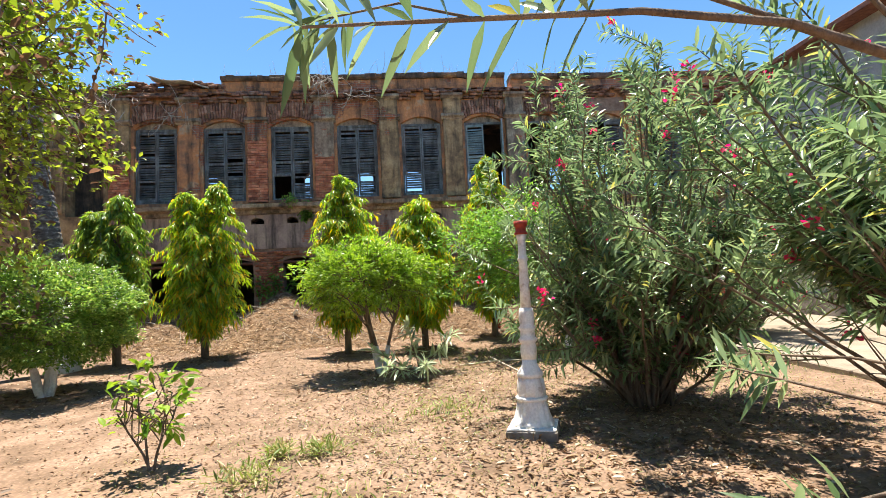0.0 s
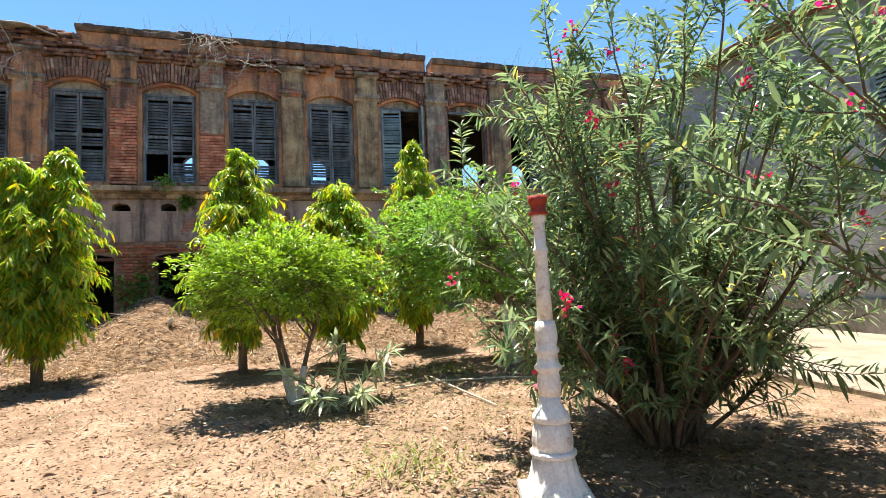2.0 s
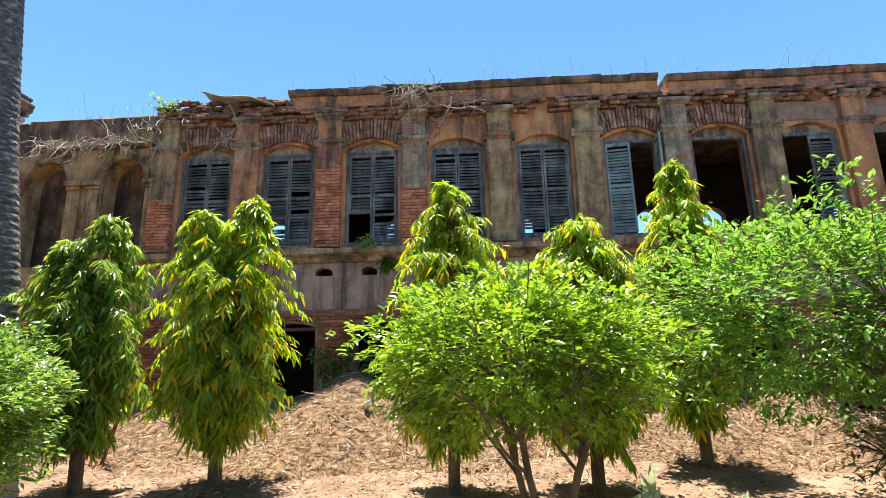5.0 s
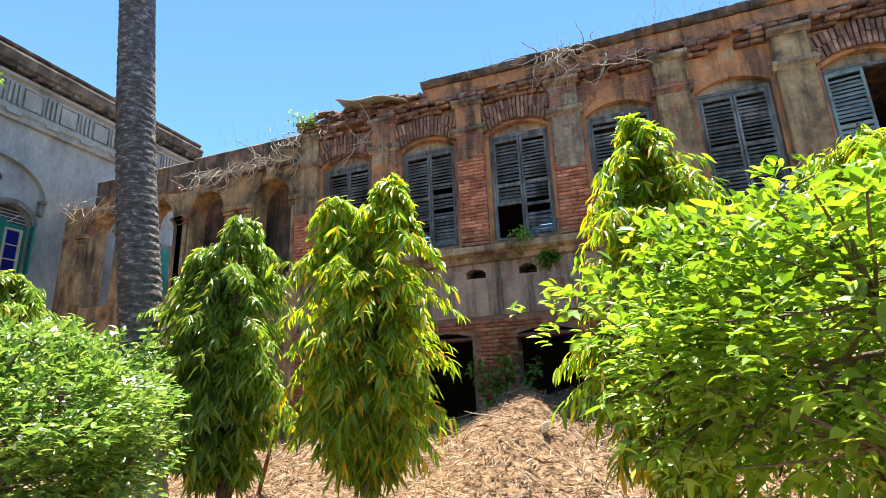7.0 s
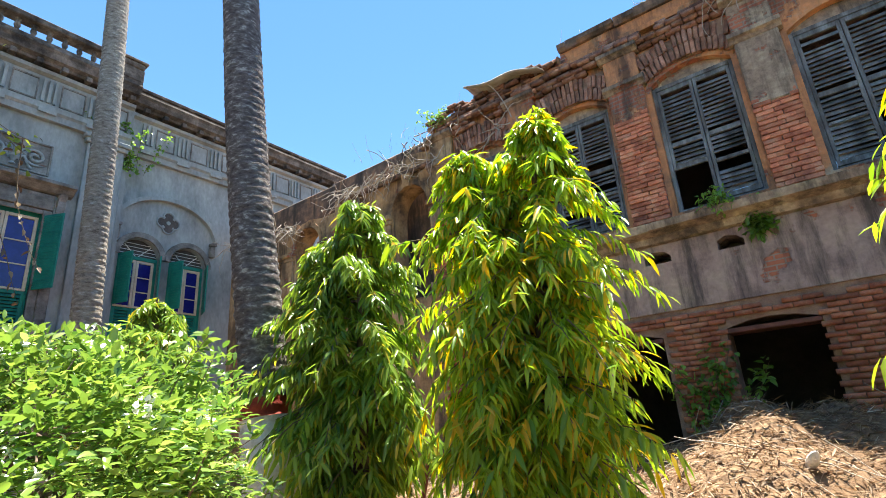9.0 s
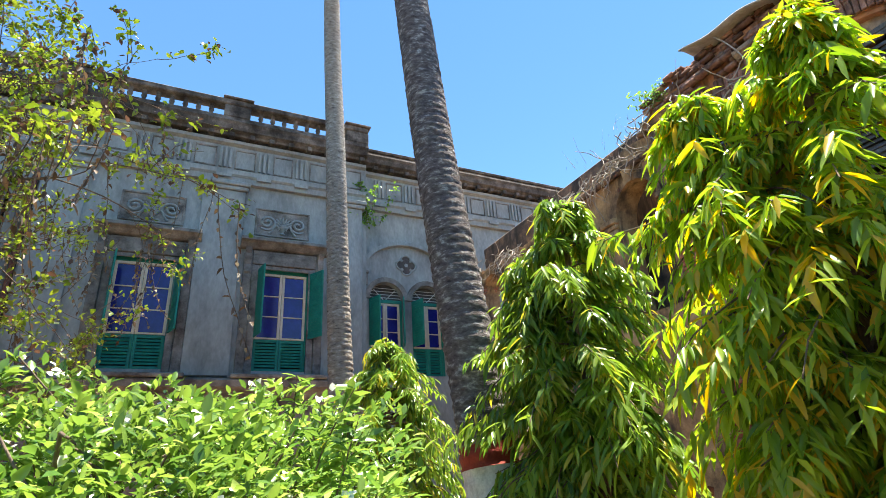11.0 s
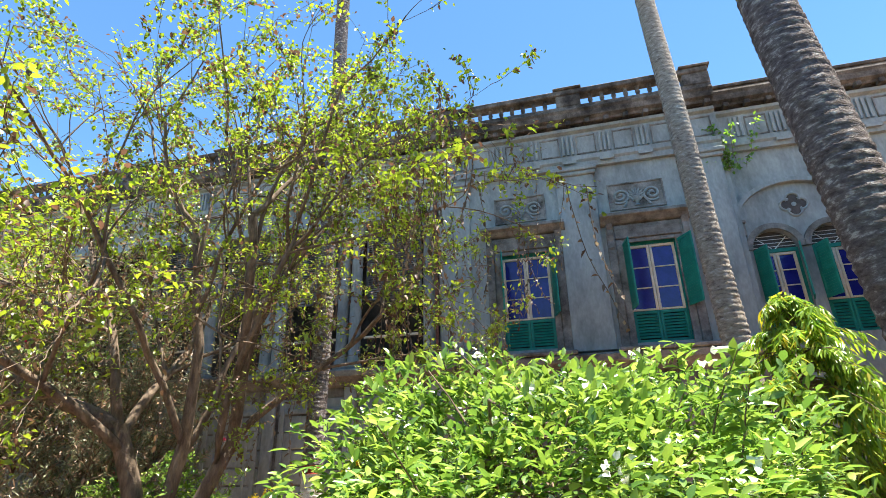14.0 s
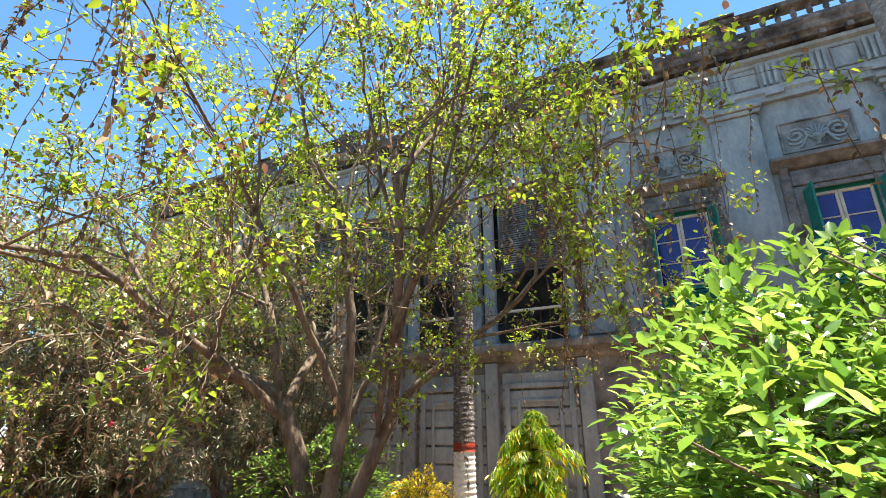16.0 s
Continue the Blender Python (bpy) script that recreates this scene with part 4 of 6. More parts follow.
def twin_window():
    RX = GX - 0.35
    win = thing("window_22", (0, 0, 0), "twin arched window with fan lights, blue panes and green shutters", "window", "", "structure")
    x = RX - 0.2
    for a, b in ((13.2, 14.28), (14.56, 15.64)):
        c = (a + b) / 2
        sash(win, a + 0.07, b - 0.07, 5.2, 6.55, x)
        part("jamb", boxes((x - 0.02, x + 0.09, a, a + 0.068, 4.36, 6.55), (x - 0.02, x + 0.09, b - 0.068, b, 4.36, 6.55), (x - 0.02, x + 0.1, a, b, 6.551, 6.65), bevel=0.005), M_GREEN, win)
        green_panel(win, a + 0.07, b - 0.07, 4.36, 5.19, x + 0.02)
        bars = [[(x + 0.03, c + 0.03 * k, 6.66, 0.012), (x + 0.03, c + 0.5 * math.cos(radians(90 - k * 45)), 6.64 + 0.5 * math.sin(radians(90 - k * 45)), 0.012)] for k in (-1, 1)]
        bars += [[(x + 0.03, c - math.sqrt(max(0, 0.29 - q * q)), 6.63 + q, 0.01), (x + 0.03, c + math.sqrt(max(0, 0.29 - q * q)), 6.63 + q, 0.01)] for q in (0.1, 0.2, 0.3, 0.4)]
        for bar in bars:
            part("fan_bar", tubes([bar], 5), M_WHITE, win)
        bm = bmesh.new()
        prism(bm, arc(c, 6.64, 0.54, 0.54, 180, 0, 12), x + 0.0, x + 0.012, "x")
        part("fan_glass", bm, M_DARK, win)
        bm = bmesh.new()
        prism(bm, arc(c, 6.62, 0.70, 0.70, 180, 0, 16) + arc(c, 6.62, 0.545, 0.545, 0, 180, 16), RX + 0.002, RX + 0.07, "x")
        part("archivolt", bm, M_GREYDARK, win)
        open_leaf(win, a, 5.2, 6.6, RX + 0.03, 0.5, -70)
        open_leaf(win, b, 5.2, 6.6, RX + 0.03, 0.5, 250)
    bm = bmesh.new()
    prism(bm, arc(14.42, 7.35, 1.55, 1.2, 172, 8, 24) + arc(14.42, 7.35, 1.43, 1.08, 8, 172, 24), RX + 0.002, RX + 0.16, "x")
    part("hood_arch", bm, M_GREY, win, "arched hood moulding")
    for s in (12.98, 15.72):
        part("console", boxes((RX + 0.002, RX + 0.16, s, s + 0.14, 7.0, 7.35), (RX + 0.002, RX + 0.2, s - 0.02, s + 0.16, 7.351, 7.45), bevel=0.02), M_GREYDARK, win)
    far = thing("window_23", (RX, 19.9, 5.0), "closed green shuttered window behind the arcade", "window", "", "structure")
    part("surround", boxes((0.002, 0.07, -0.75, 0.75, -0.1, 2.3), bevel=0.02), M_GREYDARK, far)
    for d in (-0.5, 0.01):
        sh = part("shutter", boxes((0.071, 0.11, d, d + 0.49, 0.0, 2.1), bevel=0.006), M_GREEN, far, "green louvred shutter")
        for k in range(24):
            part("slat", boxes((0.111, 0.13, d + 0.06, d + 0.43, 0.1 + 0.08 * k, 0.14 + 0.08 * k)), M_GREEN, sh)
    q = thing("quatrefoil", (RX, 14.42, 7.8), "small dark quatrefoil window with stucco rim", "window", "", "structure")
    for k in range(4):
        a = radians(45 + 90 * k + 45)
        cy, cz = 0.17 * math.cos(a), 0.17 * math.sin(a)
        part("lobe", tubes([[(0.02, cy + 0.16 * math.cos(u), cz + 0.16 * math.sin(u), 0.032) for u in np.linspace(a - 2.0, a + 2.0, 14)]], 6), M_GREY, q)
        bm = bmesh.new()
        prism(bm, arc(cy, cz, 0.15, 0.15, 0, 337, 15), 0.003 + k * 0.0005, 0.012 + k * 0.0005, "x")
        part("lobe_glass", bm, M_DARK, q)
    part("hub", lathe([(0.06, 0), (0.06, 0.02)], 10), M_GREY, q).matrix_basis = pose(0.016, 0, 0, 0, 90, 0)


def colonnade():
    """Columns, blinds and rails of the open verandah."""
    w = thing("verandah", (0, 0, 0), "shady upper verandah with grey columns, slatted blinds and rails", "verandah", kind="structure")
    ys = [4.45 - 2.5 * k for k in range(8)]
    for i, y in enumerate(ys):
        for d in ((0,) if i == 0 else (-0.2, 0.2)):
            c = part("column", lathe([(0.24, 0), (0.24, 0.12), (0.2, 0.16), (0.21, 0.22), (0.185, 0.3), (0.16, 4.2), (0.2, 4.25), (0.2, 4.35), (0.25, 4.42), (0.25, 4.55)], 24, (GX + 0.02, y + d, 4.12), 12, 0.09), M_GREY, w, "fluted grey column", True)
    part("architrave", boxes((GX - 0.35, GX + 0.2, -14, 4.74, 8.68, 8.998), bevel=0.02), M_GREY, w)
    part("pedestal", boxes((GX - 0.5, GX + 0.3, -14, 4.74, 4.0, 4.12)), M_GREYDARK, w)
    part("rain_pipe", tubes([[(GX + 0.2, 4.72, 4.1, 0.05), (GX + 0.2, 4.72, 9.5, 0.05)]], 8), M_IRON, w, "rusty red rain pipe")
    for i, (b, a) in enumerate(zip(ys, ys[1:])):
        lo, hi = a + 0.45, b - (0.28 if i == 0 else 0.45)
        bl = part("blind", boxes((GX - 0.14, GX - 0.1, lo, lo + 0.06, 6.25, 8.67), (GX - 0.14, GX - 0.1, hi - 0.06, hi, 6.25, 8.67), (GX - 0.14, GX - 0.1, (lo + hi) / 2 - 0.03, (lo + hi) / 2 + 0.03, 6.25, 8.67), (GX - 0.14, GX - 0.1, lo, hi, 6.19, 6.25)), M_SHUTTER, w, "faded slatted blind")
        if i < 4:
            q = 6.3
            while q < 8.6:
                s = part("slat", boxes((GX - 0.15, GX - 0.12, lo + 0.06, hi - 0.06, q, q + 0.035)), M_SHUTTER, bl)
                q += 0.07
        part("rail", boxes((GX - 0.12, GX - 0.05, lo, hi, 5.02, 5.09), bevel=0.01), M_CREAM, w)
        for k in range(7):
            y = lo + (hi - lo) * (k + 0.5) / 7
            part("rail_bar", tubes([[(GX - 0.085, y, 4.13, 0.012), (GX - 0.085, y, 5.02, 0.012)]], 5), M_IRON, w)
    # panelled stucco of the lower storey
    for i in range(7):
        c = 3.4 - 2.5 * i
        t = part("stucco_panel", boxes(*[(GX + 0.002, GX + 0.05 - 0.0 * k, c - 1.0, c + 1.0, 0.2 + 0.46 * k, 0.61 + 0.46 * k) for k in range(7)], bevel=0.02), M_GREY, w, "grooved stucco blocks")
        part("panel_frame", boxes((GX + 0.051, GX + 0.11, c - 0.92, c - 0.78, 0.3, 3.1), (GX + 0.051, GX + 0.11, c + 0.78, c + 0.92, 0.3, 3.1), (GX + 0.051, GX + 0.11, c - 0.78, c + 0.78, 2.96, 3.1), (GX + 0.051, GX + 0.1, c - 0.6, c - 0.5, 0.3, 2.7), (GX + 0.051, GX + 0.1, c + 0.5, c + 0.6, 0.3, 2.7), (GX + 0.051, GX + 0.1, c - 0.5, c + 0.5, 2.6, 2.7), bevel=0.02), M_GREY, t)
        part("pier_strip", boxes((GX + 0.002, GX + 0.14, c + 1.05, c + 1.4, -0.2, 3.64), bevel=0.02), M_GREY, w)


def build_right_house():
    w = thing("wall_east", (0, 0, 0), "pale two-storey side building with grey plinth, teal louvres and dark eave", "building", kind="structure")
    X = 10.8
    part("side_wall", boxes((X, X + 0.4, 8.7, 15.6, -0.5, 7.0), (X, X + 0.4, 6.2, 8.7, -0.5, 3.3), (X, X + 0.4, 6.2, 8.7, 5.5, 7.0), (X, X + 0.4, -12, 6.2, -0.5, 7.0)), M_PALE, w, "pale stained plaster")
    part("plinth", boxes((X - 0.12, X - 0.002, -12, 15.6, -0.5, 0.9), bevel=0.03), M_GREYDARK, w)
    part("eave", boxes((X - 0.45, X + 6, -12.3, 15.9, 7.0, 7.14), bevel=0.02), M_IRON, w, "rusty dark eave")
    # back room carries its shade in the dark colour
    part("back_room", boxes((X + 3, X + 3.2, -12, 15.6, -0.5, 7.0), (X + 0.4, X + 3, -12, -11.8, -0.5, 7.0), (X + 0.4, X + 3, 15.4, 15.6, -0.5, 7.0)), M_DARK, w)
    lv = part("louvre", boxes((X + 0.05, X + 0.12, 6.2, 6.3, 4.3, 5.5), (X + 0.05, X + 0.12, 8.6, 8.7, 4.3, 5.5), (X + 0.05, X + 0.12, 6.3, 8.6, 4.3, 4.36)), M_TEAL, w, "teal painted louvre")
    q = 4.4
    while q < 5.45:
        part("slat", boxes((X + 0.04, X + 0.1, 6.31, 8.59, q, q + 0.05)), M_TEAL, lv)
        q += 0.095
    part("sill_band", boxes((X - 0.15, X - 0.002, 6.0, 8.9, 3.15, 3.3), bevel=0.02), M_PALE, w)


build_old_wing()
build_shutters()
build_arcade()
build_grey_house()
french_window(20, 6.62, 7.94)
french_window(21, 9.98, 11.28)
twin_window()
relief(6.55, 7.95, 8.12, 8.86)
relief(9.82, 11.22, 8.12, 8.86)
colonnade()
build_right_house()

# ---- plants ----
def limb(p, d, length, r0, r1, rng, n=5, wander=0.12, rise=0.0):
    """A wandering tapered path; returns rows of x, y, z, radius."""
    p, d = np.array(p, float), unit(np.array(d, float))
    rows = [[*p, r0]]
    for i in range(n):
        d = unit(d + rng.normal(0, wander, 3) + [0, 0, rise])
        p = p + d * length / n
        rows.append([*p, r0 + (r1 - r0) * (i + 1) / n])
    return np.array(rows)


def along(path, f):
    i = f * (len(path) - 1)
    a = int(min(i, len(path) - 2))
    q = path[a] + (path[a + 1] - path[a]) * (i - a)
    return q, unit(path[a + 1][:3] - path[a][:3])


def flowers(points, rng, size=0.05, n=9):
    P = np.repeat(np.asarray(points), n, 0) + rng.normal(0, size * 0.6, (len(points) * n, 3))
    D = rng.normal(0, 1, P.shape) + [0, 0, 0.4]
    return leaf_mesh(P, D, size * rng.uniform(0.8, 1.2, len(P)), size * 0.8, 0.1, 0.2, rng=rng)


def oleander(x, y, height, spread, stems, seed, label, leaf=0.15, red=36, twigs=5, lean=(0, 0), dens=1.0, group="oleanders", density_low=0.25, zmin=0.3, mat_=None):
    rng = np.random.RandomState(seed)
    base = np.array([x, y, float(gz(x, y)) - 0.03])
    t = thing("oleander_bush", base, label, "shrub", group)
    P, D, L, tips = [], [], [], []
    C = np.array([lean[0], lean[1], height * 0.53])
    R = np.array([spread, spread, height * 0.5])
    for s in range(stems):
        u = unit(rng.normal(0, 1, 3))
        tgt = C + u * R * rng.uniform(0.35, 1.0) ** 0.5
        tgt[2] = max(tgt[2], zmin + 0.25)
        a, rr = np.arctan2(tgt[1], tgt[0]), rng.uniform(0.02, 0.25)
        st = np.array([rr * np.cos(a), rr * np.sin(a), 0])
        v = tgt - st
        main = limb(st, v * [0.75, 0.75, 1] + [0, 0, 0.5], np.linalg.norm(v) * 0.95, rng.uniform(0.012, 0.028), 0.007, rng, 7, 0.08, -0.03)
        wood = [main]
        for q in range(twigs):
            f = rng.uniform(max(density_low, 0.3), 1.0) if q else 1.0
            b, bd = along(main, f)
            tw = limb(b[:3], bd + rng.normal(0, 0.55, 3) + [0, 0, 0.15], rng.uniform(0.35, 0.75), 0.007, 0.003, rng, 4, 0.12, 0.02)
            wood.append(tw)
            tips.append(tw[-1][:3])
            k = int(13 * dens)
            for j in range(k):
                c, cd = along(tw, 0.12 + 0.88 * j / (k - 1))
                if c[2] < zmin:
                    continue
                u = unit(np.cross(cd, rng.normal(0, 1, 3)))
                w = np.cross(cd, u)
                for m in range(3):
                    an = 2.1 * m + rng.uniform(-0.3, 0.3)
                    P.append(c[:3])
                    D.append(cd * rng.uniform(0.25, 0.9) + u * np.cos(an) + w * np.sin(an))
                    L.append(leaf * rng.uniform(0.65, 1.2))
        part("stem", tubes(wood, 5), M_BARK, t)
    L = np.array(L)
    part("foliage", leaf_mesh(P, D, L, L * 0.17, 0.18, 0.2, rng=rng), mat_ or F_OLEANDER, t)
    if red:
        tips = np.array(tips)
        pick = tips[rng.choice(len(tips), red)]
        part("blossom", flowers(pick, rng, 0.046, 10), F_PINK, t, "crimson oleander blossom")
    return t


def ashoka(x, y, height, radius, seed, label, leaf=0.17, sprays=300, low=0.62, mat_=None, group="mast trees", tips=((0.0, 0.0, 1.0),), per=34):
    """A mast tree: ragged tiers of drooping sprays, each a fan of hanging wavy leaves; tips are leaders (dx, dy, share of height)."""
    rng = np.random.RandomState(seed)
    base = np.array([x, y, float(gz(x, y)) - 0.03])
    t = thing("mast_tree", base, label, "tree", group)
    paths, P, D, L = [], [], [], []
    leaders = []
    for dx, dy, hf in tips:
        f = np.linspace(0, 1, 11)
        bend = f ** 1.6
        leaders.append(np.stack([dx * bend, dy * bend, height * 0.97 * hf * f, 0.07 * (1 - f) + 0.012], 1))
    paths += leaders
    per_tip = sprays // len(tips)
    for q, trunk in enumerate(leaders):
        top = trunk[-1][2]
        tiers = max(8, int((top - low) / 0.27))
        for s in range(per_tip):
            tier = int(tiers * rng.rand() ** 0.92)
            f = min(0.99, (tier + 0.5 + rng.normal(0, 0.16)) / tiers)
            f = max(0.0, f)
            z = low + (top - low) * f
            # a few limbs in each tier, so that dark gaps stay between them
            a = 2.4 * tier + 1.256 * rng.randint(0, 5) + rng.normal(0, 0.24) + q
            env = radius * min(1.0, 2.6 * (1 - f)) ** 0.62 * (0.24 + 0.76 * min(1.0, f / 0.24))
            env *= (0.72 + 0.45 * abs(np.sin(3.1 * tier + 1.7 * a + seed))) / len(tips) ** 0.35
            reach = max(0.09, env * rng.uniform(0.45, 1.0))
            c, _ = along(trunk, min(0.99, z / top))
            out = np.array([np.cos(a), np.sin(a), 0])
            n = 7
            g = np.linspace(0, 1, n)
            sag = (0.16 + 0.34 * rng.rand()) * (0.4 + reach)
            tw = np.stack([c[0] + out[0] * reach * g, c[1] + out[1] * reach * g, c[2] + 0.10 * g - sag * g ** 2.3, 0.009 - 0.006 * g], 1)
            tw[:, :3] += np.cumsum(rng.normal(0, 0.012, (n, 3)), 0)
            if s % 2 == 0:
                paths.append(tw)
            big = leaf * (0.8 + 0.35 * rng.rand()) * (0.75 + 0.3 * (1 - f))
            for j in range(per):
                p, d = along(tw, 0.3 + 0.7 * (j + rng.rand()) / per)
                side = unit(np.cross(d, [0, 0, 1]) + 1e-6) * (1 if j % 2 else -1)
                P.append(p[:3] + rng.normal(0, 0.015, 3))
                D.append(unit(d) * 0.35 + side * rng.uniform(0.2, 1.0) + out * 0.12 + [0, 0, -rng.uniform(0.15, 1.15)] + rng.normal(0, 0.22, 3))
                L.append(big * rng.uniform(0.7, 1.15))
    L = np.array(L)
    part("trunk", tubes(paths, 6), M_BARK, t)
    part("crown", leaf_mesh(P, D, L, L * 0.22, 0.22, 0.22, rng=rng), mat_ or F_ASHOKA, t)
    return t


def shrub(name, x, y, centre, radii, seed, label, category, foliage_mat, leaf=0.08, ratio=0.42, clusters=1500, per=6, trunks=3, bark=None, white=0.0, flower=0, droop=0.15, group="", shell=0.55, flat=0.35, r0=0.05, lumps=0.2, shoots=0):
    """Branching limbs that reach a lumpy crown of leaf rosettes."""
    rng = np.random.RandomState(seed)
    base = np.array([x, y, float(gz(x, y)) - 0.03])
    t = thing(name, base, label, category, group)
    C, R = np.array(centre, float), np.array(radii, float)
    U = unit(rng.normal(0, 1, (clusters, 3)))
    rad = rng.uniform(shell, 1, clusters) ** 0.6
    lump = 1 + lumps * np.sin(U[:, 0] * 5 + seed) * np.sin(U[:, 1] * 6 + 1) + lumps * 0.8 * np.sin(U[:, 2] * 9 + U[:, 0] * 7)
    G = C + U * R * (rad * lump)[:, None]
    G = G[G[:, 2] > 0.12]
    paths, knots = [], []
    for k in range(trunks):
        a = 2 * np.pi * k / trunks + rng.uniform(-0.4, 0.4)
        tgt = C + R * [np.cos(a) * 0.35, np.sin(a) * 0.35, -0.1] * (trunks > 1)
        st = np.array([np.cos(a), np.sin(a), 0]) * r0 * 1.3 * (trunks > 1)
        main = limb(st, tgt - st, np.linalg.norm(tgt - st), r0, r0 * 0.55, rng, 6, 0.1)
        paths.append(main)
        for q in range(10):
            b, bd = along(main, rng.uniform(0.45, 1.0))
            g = G[rng.randint(len(G))]
            v = g - b[:3]
            br = limb(b[:3], v + [0, 0, 0.1], np.linalg.norm(v) * 0.85, r0 * 0.38, 0.006, rng, 6, 0.14)
            paths.append(br)
            knots += [along(br, f)[0][:3] for f in (0.4, 0.6, 0.8, 1.0)]
    K = np.array(knots)
    for g in G[:: max(1, len(G) // 350)]:
        b = K[np.argmin(((K - g) ** 2).sum(1))]
        v = g - b
        paths.append(limb(b, v, np.linalg.norm(v), 0.006, 0.003, rng, 3, 0.1))
    n = len(G)
    P = np.repeat(G, per, 0) + rng.normal(0, leaf * 0.3, (n * per, 3))
    out = np.repeat(unit((G - C) / R), per, 0)
    D = rng.normal(0, 0.8, P.shape) * [1, 1, flat] + out * 0.7 + [0, 0, 0.15]
    L = leaf * rng.uniform(0.6, 1.25, len(P))
    # young shoots that stand clear of the crown
    for k in range(shoots):
        u = unit(rng.normal(0, 1, 3) * [1, 1, 0.3] + [0, 0, 0.7])
        sh = limb(C + u * R * 0.85, u * [0.3, 0.3, 1], rng.uniform(0.16, 0.36), 0.004, 0.002, rng, 5, 0.06)
        paths.append(sh)
        q = np.array([along(sh, f)[0][:3] for f in np.repeat(np.linspace(0.35, 1, 6), 3)])
        P, D = np.vstack([P, q]), np.vstack([D, rng.normal(0, 0.8, q.shape) * [1, 1, 0.3] + [0, 0, 0.35]])
        L = np.concatenate([L, leaf * rng.uniform(0.9, 1.4, len(q))])
    wood = part("trunk", tubes(paths, 6), bark or M_BARK, t)
    if white:
        part("whitewash", tubes([np.array([along(p, f * white)[0] + [0, 0, 0, 0.006] for f in (0, 0.25, 0.5, 0.75, 1)]) for p in paths[0::11][:trunks]], 8), M_WHITE, t, "whitewashed lower trunk")
    part("crown", leaf_mesh(P, D, L, L * ratio, droop, 0.18, rng=rng), foliage_mat, t)
    if flower:
        top = G[(G[:, 2] > C[2])]
        part("blossom", flowers(top[rng.choice(len(top), flower)] + out[0] * 0.02, rng, 0.035, 5), F_PETAL, t, "small white blossom")
    return t


def palm(x, y, height, r0, r1, lean, seed, label, mat_=None, band_z=1.75, fronds=0):
    rng = np.random.RandomState(seed)
    base = np.array([x, y, float(gz(x, y)) - 0.05])
    t = thing("royal_palm", base, label, "palm", "royal palms")
    n = int(height / 0.035)
    zs = np.linspace(0, height, n)
    f = zs / height
    rad = r0 + (r1 - r0) * f ** 0.7 + 0.10 * r0 * np.exp(-zs / 0.5)
    rad = rad * (1 + 0.04 * (np.arange(n) % 3 == 0) - 0.02 * (np.arange(n) % 3 == 1) + rng.normal(0, 0.008, n))
    trunk = np.stack([lean[0] * zs + 0.03 * np.sin(zs), lean[1] * zs, zs, rad], 1)
    cut = zs > band_z
    part("trunk", tubes([trunk[cut]], 18), mat_ or M_PALM, t, "grey ringed trunk with lichen")
    low = trunk[zs < band_z - 0.16]
    part("whitewash", tubes([low], 18), M_WHITE, t, "whitewashed lower trunk")
    part("red_band", tubes([trunk[(zs >= band_z - 0.2) & (zs <= band_z + 0.04)] + [0, 0, 0, 0.004]], 18), M_RED, t, "dark red painted band")
    P, D, L = [], [], []
    for k in range(fronds):
        a = 2 * np.pi * k / fronds + rng.uniform(-0.2, 0.2)
        fr = limb(trunk[-1][:3], (np.cos(a), np.sin(a), rng.uniform(0.2, 1.4)), 3.0, 0.04, 0.01, rng, 8, 0.04, -0.2)
        for j in range(70):
            g, gd = along(fr, 0.1 + 0.9 * j / 69)
            side = unit(np.cross(gd, [0, 0, 1])) * (1 if j % 2 else -1)
            P.append(g[:3])
            D.append(side + gd * 0.5 + [0, 0, -0.4])
            L.append(0.7)
    if fronds:
        part("fronds", leaf_mesh(P, D, np.array(L), 0.04, 0.3, 0.2, rng=rng), F_OLEANDER, t)
    return t


